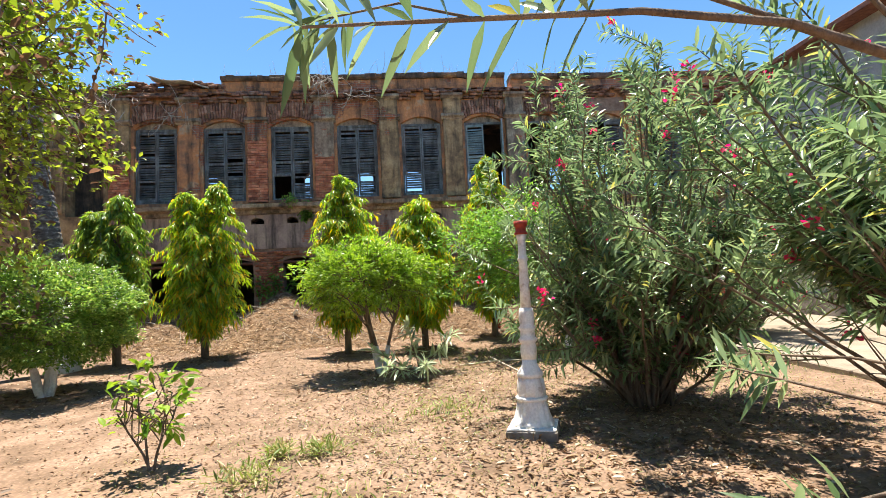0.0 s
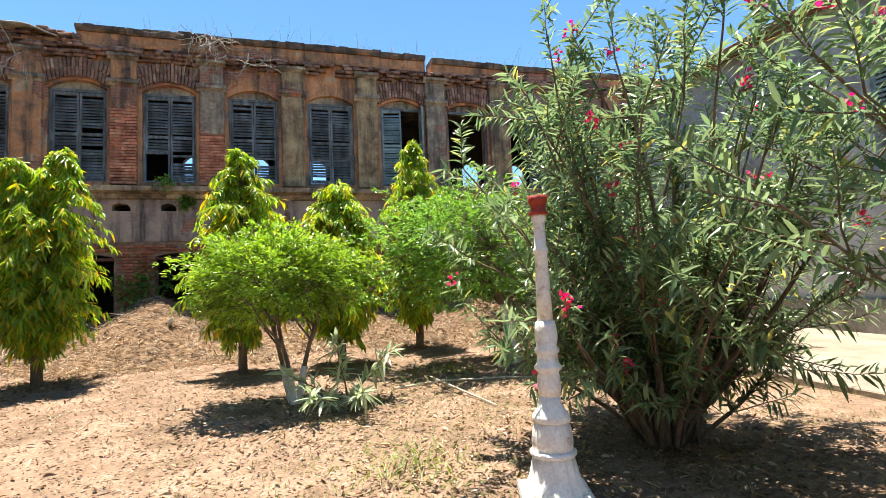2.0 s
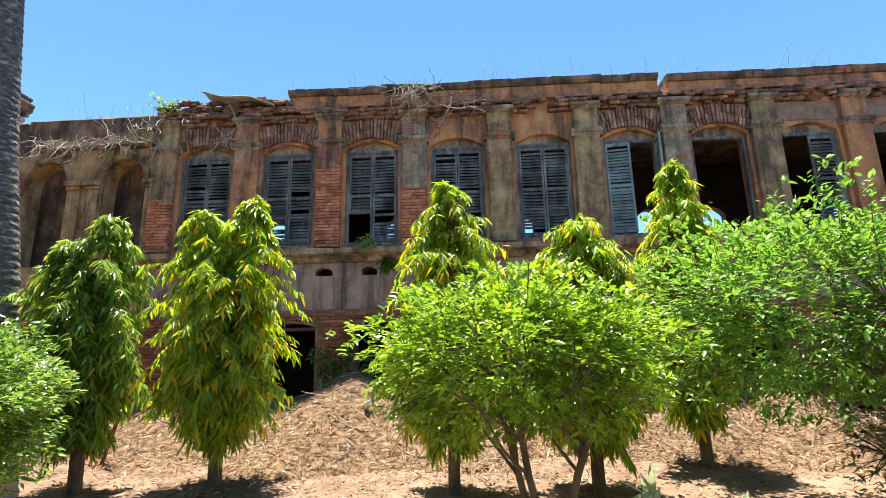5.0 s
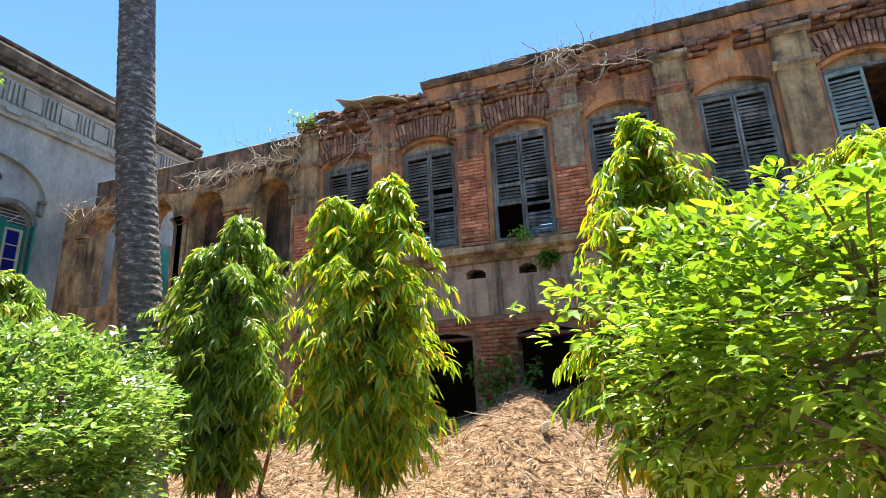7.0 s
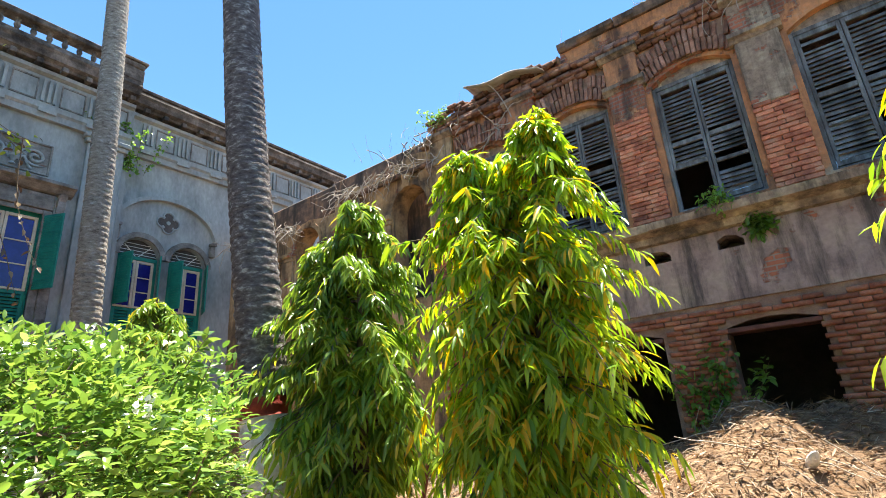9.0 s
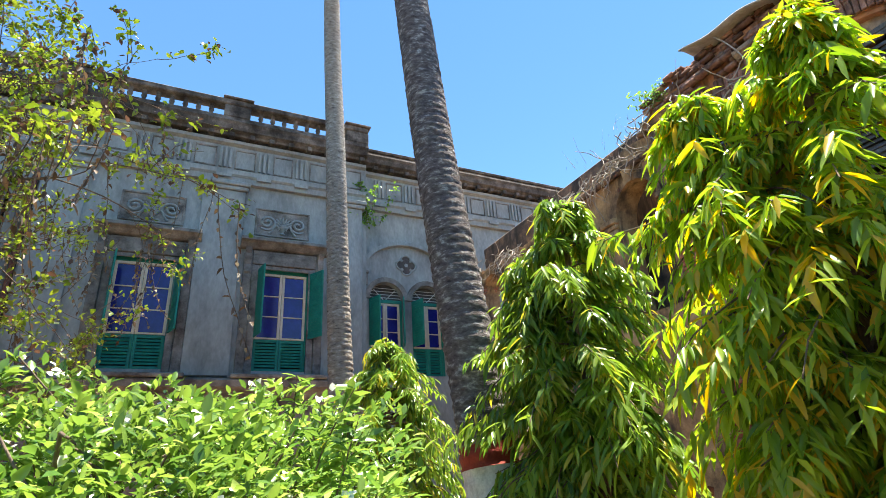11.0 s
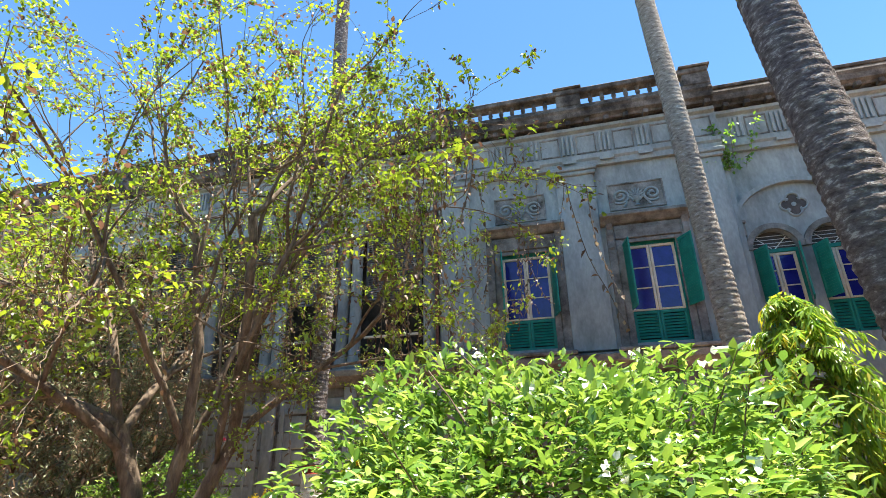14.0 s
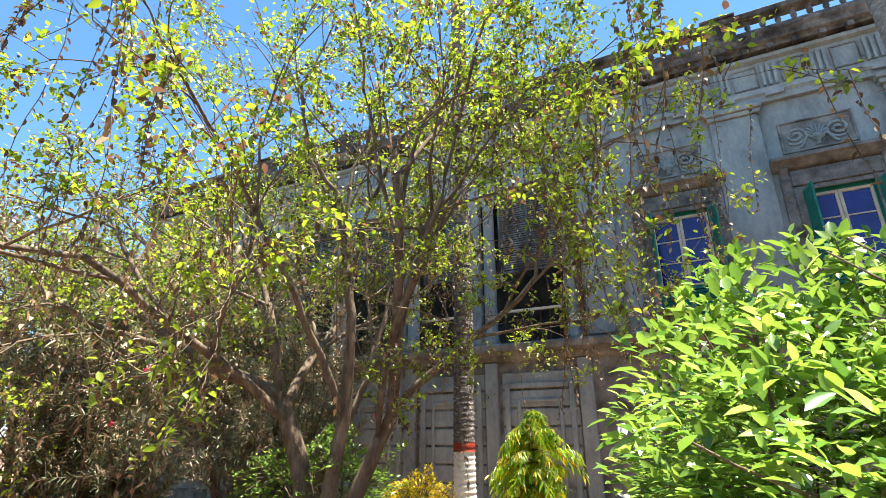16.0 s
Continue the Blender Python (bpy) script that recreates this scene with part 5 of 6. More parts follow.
def open_tree(x, y, seed, label):
    """The many-stemmed tree with thin yellow-green leaf and dead twigs."""
    rng = np.random.RandomState(seed)
    base = np.array([x, y, float(gz(x, y)) - 0.03])
    t = thing("open_crowned_tree", base, label, "tree")
    paths, fine, tips = [], [], []

    def branch(p, d, length, r, level):
        path = limb(p, d, length, r, r * 0.6, rng, 7, 0.10, 0.015 if level < 2 else -0.01)
        (paths if level < 3 else fine).append(path)
        if level == 4:
            tips.extend(along(path, f)[0][:3] for f in (0.2, 0.4, 0.6, 0.8, 1.0))
            return
        for q in range((4, 4, 4, 3)[level]):
            f = rng.uniform(0.35, 0.98) if q else 1.0
            b, bd = along(path, f)
            branch(b[:3], bd + rng.normal(0, 0.52, 3) + [0, 0, 0.06], length * rng.uniform(0.5, 0.72), max(0.005, b[3] * (0.8 if q == 0 else 0.55)), level + 1)
    for d, n, r, arms in (((0.12, -0.24, 1.0), 2.5, 0.16, ((0.5, -1.0, 0.6), (0.1, -0.5, 1.0), (-0.8, -0.5, 0.9), (0.9, -0.3, 0.9))), ((0.0, 0.02, 1.0), 2.1, 0.12, ((0.1, 0.1, 1.0), (0.7, 0.1, 1.2), (-0.6, 0.2, 1.0))), ((-0.1, 0.24, 1.0), 2.3, 0.13, ((0.3, 0.5, 1.3), (-0.4, 0.8, 0.9), (0.3, 0.4, 1.3), (0.55, 0.2, 1.2)))):
        stem = limb(np.array(d) * [0.1, 0.1, 0], d, n, r, r * 0.8, rng, 8, 0.05)
        paths.append(stem)
        for q, v in enumerate(arms):
            p, _ = along(stem, 1.0 if q < 2 else rng.uniform(0.75, 0.95))
            branch(p[:3], v, rng.uniform(3.1, 3.9), r * (0.75 if q == 0 else 0.5), 0)
    tips = np.array(tips)
    part("trunk", tubes(paths, 8), M_BARK, t)
    tagged(part("twig_tangle", tubes(fine, 4), M_BARK, t), kind="stuff")
    G = tips[rng.choice(len(tips), 14000)]
    P = np.repeat(G, 4, 0) + rng.normal(0, 0.05, (len(G) * 4, 3))
    D = rng.normal(0, 0.8, P.shape) + [0, 0, 0.1]
    L = 0.076 * rng.uniform(0.55, 1.35, len(P))
    part("crown", leaf_mesh(P, D, L, L * 0.55, 0.15, 0.15, rng=rng), F_YOUNG, t)
    vines, P = [], []
    low = tips[tips[:, 2] < 6.5]
    for k in range(430):
        p = low[rng.randint(len(low))]
        v = limb(p, (0, 0, -1), rng.uniform(0.5, 1.8), 0.005, 0.003, rng, 8, 0.08)
        vines.append(v)
        P += [along(v, f)[0][:3] for f in np.linspace(0.1, 1, 16)]
    part("dry_vines", tubes(vines, 4), M_BARK, t, "hanging dry vines")
    P = np.array(P)
    part("withered_leaves", leaf_mesh(P, rng.normal(0, 0.6, P.shape) + [0, 0, -0.8], 0.07 * rng.uniform(0.5, 1.2, len(P)), 0.035, 0.2, 0.3, rng=rng), F_DRY, t, "curled brown leaves")
    return t


def overhang(seed):
    """Long low limbs of the oleander that reach over the path."""
    rng = np.random.RandomState(seed)
    t = thing("oleander_branch", (2.95, 0.75, -0.1), "bare oleander limb arching over the path, leafy at its ends", "shrub", "oleanders")
    o = np.array([2.95, 0.75, -0.1])
    main = np.array([(2.95, 0.75, -0.1, 0.035), (2.6, 0.95, 1.0, 0.032), (1.75, 1.18, 1.83, 0.027), (1.25, 1.15, 1.97, 0.02), (0.8, 1.12, 1.99, 0.015), (0.35, 1.12, 1.97, 0.011), (-0.1, 1.12, 1.95, 0.006)])
    side = [np.array([(1.25, 1.15, 1.97, 0.014), (0.95, 1.2, 2.11, 0.01), (0.6, 1.25, 2.23, 0.007)]), np.array([(1.75, 1.18, 1.83, 0.018), (1.6, 1.3, 2.21, 0.012), (1.35, 1.45, 2.51, 0.008)]), np.array([(0.35, 1.12, 1.97, 0.007), (0.15, 1.2, 2.06, 0.005), (-0.15, 1.28, 2.04, 0.004)])]
    low = [np.array([(2.8, 0.85, 0.3, 0.015), (1.5, 1.1, 0.55, 0.01), (0.85, 1.0, 0.62, 0.006)]), np.array([(2.75, 0.87, 0.6, 0.015), (1.7, 1.6, 0.9, 0.01), (1.45, 1.95, 0.98, 0.006)]), np.array([(2.75, 0.87, 0.5, 0.015), (1.6, 1.3, 0.7, 0.01), (1.1, 1.25, 0.66, 0.006)]), np.array([(2.7, 0.9, 0.8, 0.015), (1.9, 1.8, 1.0, 0.01), (1.6, 2.15, 1.0, 0.006)])]
    # the arching limb runs close before the start of the walk
    eye = np.array([0.12, -0.17, 1.33])
    for p, first in [(main, 2)] + [(q, 0) for q in side]:
        p[first:, :3] = eye + 0.7 * (p[first:, :3] - eye)
        p[first:, 2] += 0.055
        p[first:, 3] *= 0.75
    P, D, L = [], [], []
    for path in [main] + side + low:
        for j in range(9):
            c, cd = along(path, 0.72 + 0.28 * j / 8)
            u = unit(np.cross(cd, rng.normal(0, 1, 3)))
            w = np.cross(cd, u)
            for m in range(3):
                an = 2.1 * m + rng.uniform(-0.3, 0.3)
                P.append(c[:3] - o)
                D.append(cd * rng.uniform(0.2, 0.8) + u * np.cos(an) + w * np.sin(an))
                L.append((0.17 if path[-1][2] < 1.2 else 0.13) * rng.uniform(0.7, 1.15))
    L = np.array(L)
    for p in [main] + side + low:
        part("limb", tubes([(p - [*o, 0]) * [1, 1, 1, 0.62]], 8), M_BARK, t)
    part("foliage", leaf_mesh(P, D, L, L * 0.15, 0.15, 0.2, rng=rng), F_OLEANDER, t)


oleander(2.8, 5.5, 4.1, 2.05, 98, 21, "big oleander with narrow dark leaves and crimson flowers", red=70, twigs=6, dens=1.1)
oleander(4.0, 2.5, 3.5, 1.95, 88, 22, "oleander beside the path with crimson flowers", leaf=0.17, red=36, twigs=6, zmin=1.1, lean=(-0.45, 0.15))
overhang(27)
oleander(6.9, 9.8, 3.9, 1.9, 46, 24, "tall oleander by the pale path", red=14, twigs=6, density_low=0.15)
oleander(-8.3, -1.1, 4.4, 2.2, 90, 25, "dusty dark oleander thicket with few red flowers", red=12, twigs=7, density_low=0.1, mat_=F_DUSTY)
oleander(-11.4, -0.2, 4.2, 2.0, 80, 26, "dusty dark oleander thicket behind the tree", red=6, twigs=7, density_low=0.1, mat_=F_DUSTY)
oleander(-6.4, -3.4, 4.4, 2.0, 70, 28, "tall dusty thicket of half-dry stems", red=4, twigs=7, density_low=0.1, mat_=F_DUSTY)
ashoka(-5.6, 11.15, 3.7, 1.05, 31, "young mast tree with drooping dark green leaves", mat_=F_ASHOKA_DARK, sprays=520, tips=((0.1, -0.1, 1.0), (-0.45, -0.1, 0.9)))
ashoka(-3.95, 11.35, 3.85, 1.08, 32, "young mast tree with two tips and drooping yellow-green leaves", sprays=640, tips=((0.38, -0.2, 1.0), (-0.2, -0.35, 0.95)))
ashoka(-0.95, 11.0, 3.9, 0.86, 33, "young mast tree with drooping yellow-green leaves", sprays=420)
ashoka(0.65, 10.85, 3.4, 0.86, 34, "young mast tree with drooping yellow-green leaves", sprays=400)
ashoka(2.35, 12.1, 4.5, 0.78, 35, "slender mast tree with drooping yellow-green leaves", sprays=400)
ashoka(-9.35, 10.95, 3.4, 1.05, 36, "young mast tree by the palms", sprays=330, mat_=F_ASHOKA_DARK)
ashoka(-12.7, 4.4, 2.3, 0.8, 37, "small mast tree by the grey wall", sprays=170)
shrub("citrus_tree", -0.2, 8.45, (-0.14, 0.0, 1.6), (1.13, 0.82, 0.58), 41, "low citrus tree with bright yellow-green leaves", "tree", F_CITRUS, 0.066, 0.42, 2900, 6, 3, white=0.3, lumps=0.16, shell=0.35, r0=0.036)
shrub("gardenia_bush", -5.2, 8.32, (0, 0, 1.27), (1.25, 1.25, 0.82), 42, "round gardenia bush with glossy leaves, white flowers and whitewashed stems", "shrub", F_GARDENIA, 0.07, 0.37, 6200, 6, 4, white=0.6, flower=110, shoots=9, lumps=0.14, shell=0.5)
shrub("guava_tree", 3.3, 9.6, (-0.6, 0.2, 2.0), (1.75, 1.35, 1.0), 43, "small tree with whitewashed trunk and dense green leaves", "tree", F_BUSH, 0.085, 0.38, 3000, 6, 1, white=0.5, r0=0.09, shell=0.35)
shrub("low_bush", 4.3, 10.1, (0.0, 0.0, 0.8), (1.3, 1.0, 0.8), 44, "low dusty bush with some browned leaves", "shrub", F_DUSTY, 0.08, 0.35, 1500, 6, 4, r0=0.02)
shrub("low_bush", -10.4, 1.6, (0, 0, 1.0), (1.3, 1.1, 0.9), 45, "round green bush under the tree", "shrub", F_GARDENIA, 0.09, 0.42, 900, 6, 4, r0=0.03)
shrub("golden_shrub", -10.9, 3.1, (0, 0, 0.7), (0.6, 0.55, 0.55), 46, "neatly clipped bright golden shrub", "shrub", F_GOLD, 0.05, 0.45, 1100, 6, 4, r0=0.02, group="golden shrubs")
shrub("golden_shrub", -6.9, -0.9, (0, 0, 0.65), (0.7, 0.6, 0.55), 47, "neatly clipped bright golden shrub", "shrub", F_GOLD, 0.05, 0.45, 1100, 6, 4, r0=0.02, group="golden shrubs")
shrub("golden_shrub", 9.6, 6.9, (0, 0, 2.0), (0.7, 0.9, 1.1), 48, "tall shrub with yellow flowers by the pale wall", "shrub", F_GOLD, 0.06, 0.45, 900, 6, 3, r0=0.03, group="golden shrubs")
shrub("sapling", -1.97, 4.5, (0, 0, 0.62), (0.3, 0.28, 0.32), 49, "thin sapling with a few bright leaves", "sapling", F_CITRUS, 0.12, 0.42, 34, 5, 3, r0=0.012, flat=0.7)
for i, (x, y, z, r) in enumerate(((-24, -14, 6.5, 4.5), (-17, -19, 7, 5), (-9, -20, 6.5, 4.5), (-14, -8.5, 5.2, 3.0), (-2, -22, 6, 4.5))):
    shrub("background_tree", x, y, (0, 0, z), (r, r, z * 0.62), 80 + i, "leafy tree at the far end of the garden", "tree", F_YOUNG if i % 2 else F_DUSTY, 0.26, 0.45, 2200, 6, 2, r0=0.16, group="far trees", shell=0.3)
for i, (x, y, z, r) in enumerate(((-9.6, -5.6, 4.4, 2.8), (-13.2, -3.6, 4.6, 2.7), (-6.6, -7.5, 4.6, 3.0))):
    shrub("thicket_tree", x, y, (0, 0, z), (r, r, z * 0.75), 90 + i, "dusty brownish tree in the thicket at the garden's end", "tree", F_DUSTY, 0.14, 0.4, 3200, 5, 4, r0=0.09, group="thicket trees", shell=0.1, flat=0.8)
palm(-6.4, 10.87, 17.0, 0.25, 0.2, (-0.132, -0.025), 51, "tall leaning royal palm with whitewashed base", fronds=14)
palm(-11.9, 11.13, 20.0, 0.25, 0.17, (-0.048, -0.026), 52, "tall slender pale royal palm with whitewashed base", mat_=M_PALMPALE, fronds=14)
palm(-13.6, 2.65, 19.0, 0.23, 0.18, (0.0, 0.0), 53, "grey royal palm with whitewashed base and red band", band_z=1.75, fronds=14)
open_tree(-9.6, 2.3, 61, "many-stemmed tree with thin yellow-green leaves and hanging dry vines")
shrub("young_tree", -2.95, 3.2, (0, 0, 3.2), (1.35, 1.25, 1.65), 62, "young tree with sparse yellow-green leaves near the path", "tree", F_YOUNG, 0.052, 0.5, 6000, 5, 2, r0=0.05, shell=0.2, flat=0.8)

# ---- garden things ----
def lamp_post(x, y):
    t = thing("lamp_post", (x, y, float(gz(x, y)) - 0.02), "white-painted cast-iron lamp post with red socket and no lantern", "lamp post")
    part("base_slab", boxes((-0.23, 0.23, -0.23, 0.23, 0, 0.09), bevel=0.01), M_GREYDARK, t, "concrete base slab").rotation_euler = (0, 0, radians(-20))
    part("slab_top", boxes((-0.22, 0.22, -0.22, 0.22, 0.091, 0.105), bevel=0.004), M_WHITE, t).rotation_euler = (0, 0, radians(-20))
    part("flared_foot", lathe([(0.2, 0.105), (0.2, 0.13), (0.185, 0.15), (0.165, 0.2), (0.145, 0.28), (0.135, 0.33)], 48, (0, 0, 0), 14, 0.12), M_CASTWHITE, t, "fluted foot", True)
    part("foot_ring", lathe([(0.14, 0.33), (0.15, 0.34), (0.15, 0.355), (0.14, 0.365)], 28), M_CASTWHITE, t, "", True)
    part("vase", lathe([(0.13, 0.365), (0.135, 0.42), (0.125, 0.5), (0.11, 0.54)], 40, (0, 0, 0), 10, 0.08), M_CASTWHITE, t, "", True)
    part("collar", lathe([(0.115, 0.54), (0.122, 0.55), (0.12, 0.58), (0.09, 0.62), (0.07, 0.66), (0.068, 0.7)], 28), M_CASTWHITE, t, "", True)
    part("lower_shaft", lathe([(0.068, 0.7), (0.078, 0.76), (0.074, 0.82), (0.066, 0.85), (0.088, 0.875), (0.09, 0.89), (0.07, 0.91), (0.066, 0.96), (0.08, 0.985), (0.08, 1.0), (0.066, 1.02), (0.075, 1.08), (0.07, 1.14), (0.06, 1.18)], 28), M_CASTWHITE, t, "", True)
    part("upper_shaft", lathe([(0.052, 1.18), (0.047, 1.4), (0.041, 1.62), (0.05, 1.635), (0.05, 1.655), (0.04, 1.67), (0.038, 1.82), (0.05, 1.86), (0.054, 1.88)], 28, (0, 0, 0), 8, 0.05), M_CASTWHITE, t, "", True)
    part("socket", lathe([(0.062, 1.88), (0.066, 1.895), (0.052, 1.91), (0.05, 1.955), (0.064, 1.965), (0.066, 2.01), (0.05, 2.012), (0.05, 1.97)], 20), M_RED, t, "dark red lantern socket", True)


def heap_height(X, Y):
    """The mound of straw and cut branches along the wall."""
    front = 12.3 + 0.55 * np.sin(X * 0.9 + 1.0) + 0.3 * np.sin(X * 2.3)
    f = np.clip((Y - front) / (15.4 - front), 0, 1)
    top = 0.75 + 0.3 * np.exp(-((X + 2.8) / 1.2) ** 2) + 0.12 * np.sin(X * 1.7) + 0.08 * np.sin(X * 4.1 + Y)
    top = top * np.clip((X + 9.0) / 1.5, 0, 1) * np.clip((7.5 - X) / 2.5, 0, 1)
    h = top * (f * f * (3 - 2 * f)) ** 0.8 + 0.05 * np.sin(X * 6 + Y * 3) * f + 0.04 * np.sin(Y * 7 - X * 5) * f
    return np.where(f > 0, h + 0.02, -0.06)


def straw_heap():
    rng = np.random.RandomState(5)
    xs, ys = np.arange(-9, 7.6, 0.1), np.arange(11.5, 16.09, 0.1)
    X, Y = np.meshgrid(xs, ys, indexing="ij")
    Z = gz(X, Y) + heap_height(X, Y) + rng.normal(0, 0.015, X.shape) * (heap_height(X, Y) > 0)
    n, m = X.shape
    i, j = np.meshgrid(np.arange(n - 1), np.arange(m - 1), indexing="ij")
    F = np.stack([i * m + j, (i + 1) * m + j, (i + 1) * m + j + 1, i * m + j + 1], -1).reshape(-1, 4)
    t = thing("straw_heap", (0, 14, 0.3), "long heap of dry straw, leaves and cut twigs against the wall", "heap")
    o = np.array([0, 14, 0.3])
    part("mound", mesh_of("mound", np.stack([X, Y, Z], -1).reshape(-1, 3) - o, F, True), M_STRAW, t)
    k = 60000
    x, y = rng.uniform(-8.6, 7.0, k), 15.9 - 4.3 * rng.uniform(0, 1, k) ** 0.9
    h = heap_height(x, y)
    keep = (h > -0.05) | (rng.rand(k) < 0.25)
    x, y, h = x[keep], y[keep], np.maximum(h[keep], 0)
    P = np.stack([x, y, gz(x, y) + h + rng.uniform(0.0, 0.06, len(x))], -1) - o
    D = rng.normal(0, 1, P.shape) * [1, 1, 0.35]
    L = rng.uniform(0.05, 0.2, len(x))
    tagged(part("straw", leaf_mesh(P, D, L, 0.007 + 0.02 * rng.rand(len(x)) ** 4, 0.1, 0.2, rng=rng), F_STRAW, t, "loose straw and dry leaves"), kind="stuff")
    tw = [limb((rng.uniform(-8, 6), rng.uniform(12.6, 15.5), 0), rng.normal(0, 1, 3) * [1, 1, 0.15], rng.uniform(0.4, 1.1), 0.008, 0.004, rng, 4, 0.15) for _ in range(160)]
    for p in tw:
        p[:, 2] += gz(p[:, 0], p[:, 1]) + np.maximum(heap_height(p[:, 0], p[:, 1]), 0) + 0.03
        p[:, :3] -= o
    tagged(part("brushwood", tubes(tw, 4), M_ROOT, t, "bleached cut twigs"), kind="stuff")


def scatter(name, label, category, count, spots, seed, size, width, flat, mat_, rise=0.0, tilt=0.25):
    """Loose stuff on the ground round some spots: (x, y, reach)."""
    rng = np.random.RandomState(seed)
    c = np.array(spots)[rng.randint(0, len(spots), count)]
    q = rng.normal(0, 0.5, (count, 2)) * c[:, 2:3]
    x, y = c[:, 0] + q[:, 0], c[:, 1] + q[:, 1]
    P = np.stack([x, y, gz(x, y) + bumps(x, y) + 0.006 + rise * rng.rand(count)], -1)
    D = rng.normal(0, 1, P.shape) * [1, 1, tilt] + [0, 0, flat]
    L = size * rng.uniform(0.5, 1.4, count)
    ob = part(name, leaf_mesh(P, D, L, L * width, 0.15, 0.25, rng=rng), mat_)
    tagged(ob, label, category, kind="stuff")


def cut_branch(x, y, seed):
    """A cut oleander branch lying with its leaves still green."""
    rng = np.random.RandomState(seed)
    t = thing("cut_branch", (x, y, float(gz(x, y))), "cut oleander branch lying on the earth, leaves paling", "branch")
    paths, P, D, L = [], [], [], []
    for d, n in (((-0.6, -0.8, 0.25), 1.0), ((-0.1, -0.5, 0.75), 0.9), ((0.5, -0.2, 0.6), 0.8), ((-0.9, -0.1, 0.5), 0.8), ((0.1, -0.9, 0.3), 0.9)):
        p = limb((0, 0, 0.03), d, n, 0.012, 0.005, rng, 5, 0.08)
        paths.append(p)
        for j in range(12):
            c, cd = along(p, 0.35 + 0.65 * j / 11)
            for m in range(4):
                P.append(c[:3])
                D.append(cd * 0.6 + rng.normal(0, 0.7, 3))
                L.append(0.23 * rng.uniform(0.7, 1.2))
    L = np.array(L)
    part("stick", tubes(paths, 6), M_BARK, t)
    part("foliage", leaf_mesh(P, D, L, L * 0.17, 0.15, 0.2, rng=rng), F_PALEOLEANDER, t, "pale grey-green leaves")


def pole(x, y, h, r, lean, mat_, name, label, group=""):
    t = thing(name, (x, y, float(gz(x, y)) - 0.05), label, "post", group)
    part("shaft", tubes([[(0, 0, 0, r), (lean[0] * h / 2, lean[1] * h / 2, h / 2, r * 0.95), (lean[0] * h, lean[1] * h, h, r * 0.9)]], 10), mat_, t)
    return t


M_CASTWHITE = material("chipped_white_enamel", [(0.42, 0.36, 0.32), (0.74, 0.70, 0.68), (0.80, 0.78, 0.77)], 6, 0.45, 0.2, 50, spread=(0.3, 0.5))
F_PALEOLEANDER = foliage("paling_leaf", (0.26, 0.34, 0.18), (0.52, 0.58, 0.38), None, 0, 0.4, 0.3)
F_GRASS = foliage("thin_grass", (0.10, 0.16, 0.03), (0.24, 0.28, 0.07), (0.40, 0.34, 0.16), 0.3, 0.5, 0.3)
lamp_post(1.32, 4.75)
straw_heap()
cut_branch(0.4, 8.05, 71)
pole(-6.4, 12.7, 1.25, 0.03, (0.28, 0.0), M_IRON, "leaning_post", "rusty iron post leaning by the heap")
pole(2.58, 12.8, 1.3, 0.045, (0.0, 0.0), M_RED, "tree_stake", "dark red stake beside a young tree", "red posts")
for x, y in ((5.5, 4.85), (5.6, 8.3), (5.5, 1.3)):
    p = pole(x, y, 1.25, 0.035, (0.0, 0.0), M_RED, "fence_post", "dark red iron post with white cap at the kerb", "red posts")
    part("cap", lathe([(0.05, 0), (0.05, 0.06), (0.03, 0.1)], 10, (0, 0, 1.24)), M_WHITE, p, "white cap")

# pale path with a low kerb beside the garden
xs, ys = np.array([5.75, 7.2, 9.0, 10.68]), np.arange(-14, 15.01, 1.0)
X, Y = np.meshgrid(xs, ys, indexing="ij")
n, m = X.shape
i, j = np.meshgrid(np.arange(n - 1), np.arange(m - 1), indexing="ij")
F = np.stack([i * m + j, (i + 1) * m + j, (i + 1) * m + j + 1, i * m + j + 1], -1).reshape(-1, 4)
tagged(part("pavement", mesh_of("pavement", np.stack([X, Y, gz(X, Y) + 0.05], -1).reshape(-1, 3), F), M_ROAD), "pale sunlit concrete path beside the garden", "path", kind="structure")
kerb = thing("kerb", (5.68, 0, 0), "low worn concrete kerb along the path", "kerb", kind="structure")
for k in range(26):
    y = -13.5 + k * 1.08
    part("kerb_stone", boxes((-0.07, 0.065, 0, 1.06, -0.1, 0.1), bevel=0.015), M_ROAD, kerb).matrix_basis = pose(0, y, float(gz(0, y)), 2.05 if 1 < y < 14 else 0, 0, 0)

hose = thing("garden_hose", (2.3, 8.7, 0.15), "sun-bleached garden hose lying over the ground", "hose")
rows = [(1.1 + 0.24 * k, 8.75 + 0.06 * math.sin(k * 0.7) - 0.0065 * k * k, 0.0) for k in range(15)]
part("tube", tubes([[(x - 2.3, y - 8.7, float(gz(x, y) + bumps(x, y)) + 0.016 - 0.15, 0.018) for x, y, z in rows]], 8), M_HOSE, hose)
stick = thing("bamboo_stick", (1.75, 8.0, 0.13), "thin dry bamboo stick propped over the hose", "stick")
part("cane", tubes([[(-0.1, 0.85, 0.10, 0.014), (0.05, 0.0, 0.04, 0.013), (0.2, -0.8, -0.02, 0.011)]], 6), M_ROOT, stick)
wrap = thing("litter_wrapper", (-2.5, 13.6, 0.0), "crumpled white wrapper lying on the straw heap", "litter")
bm = bmesh.new()
bmesh.ops.create_icosphere(bm, subdivisions=2, radius=1.0)
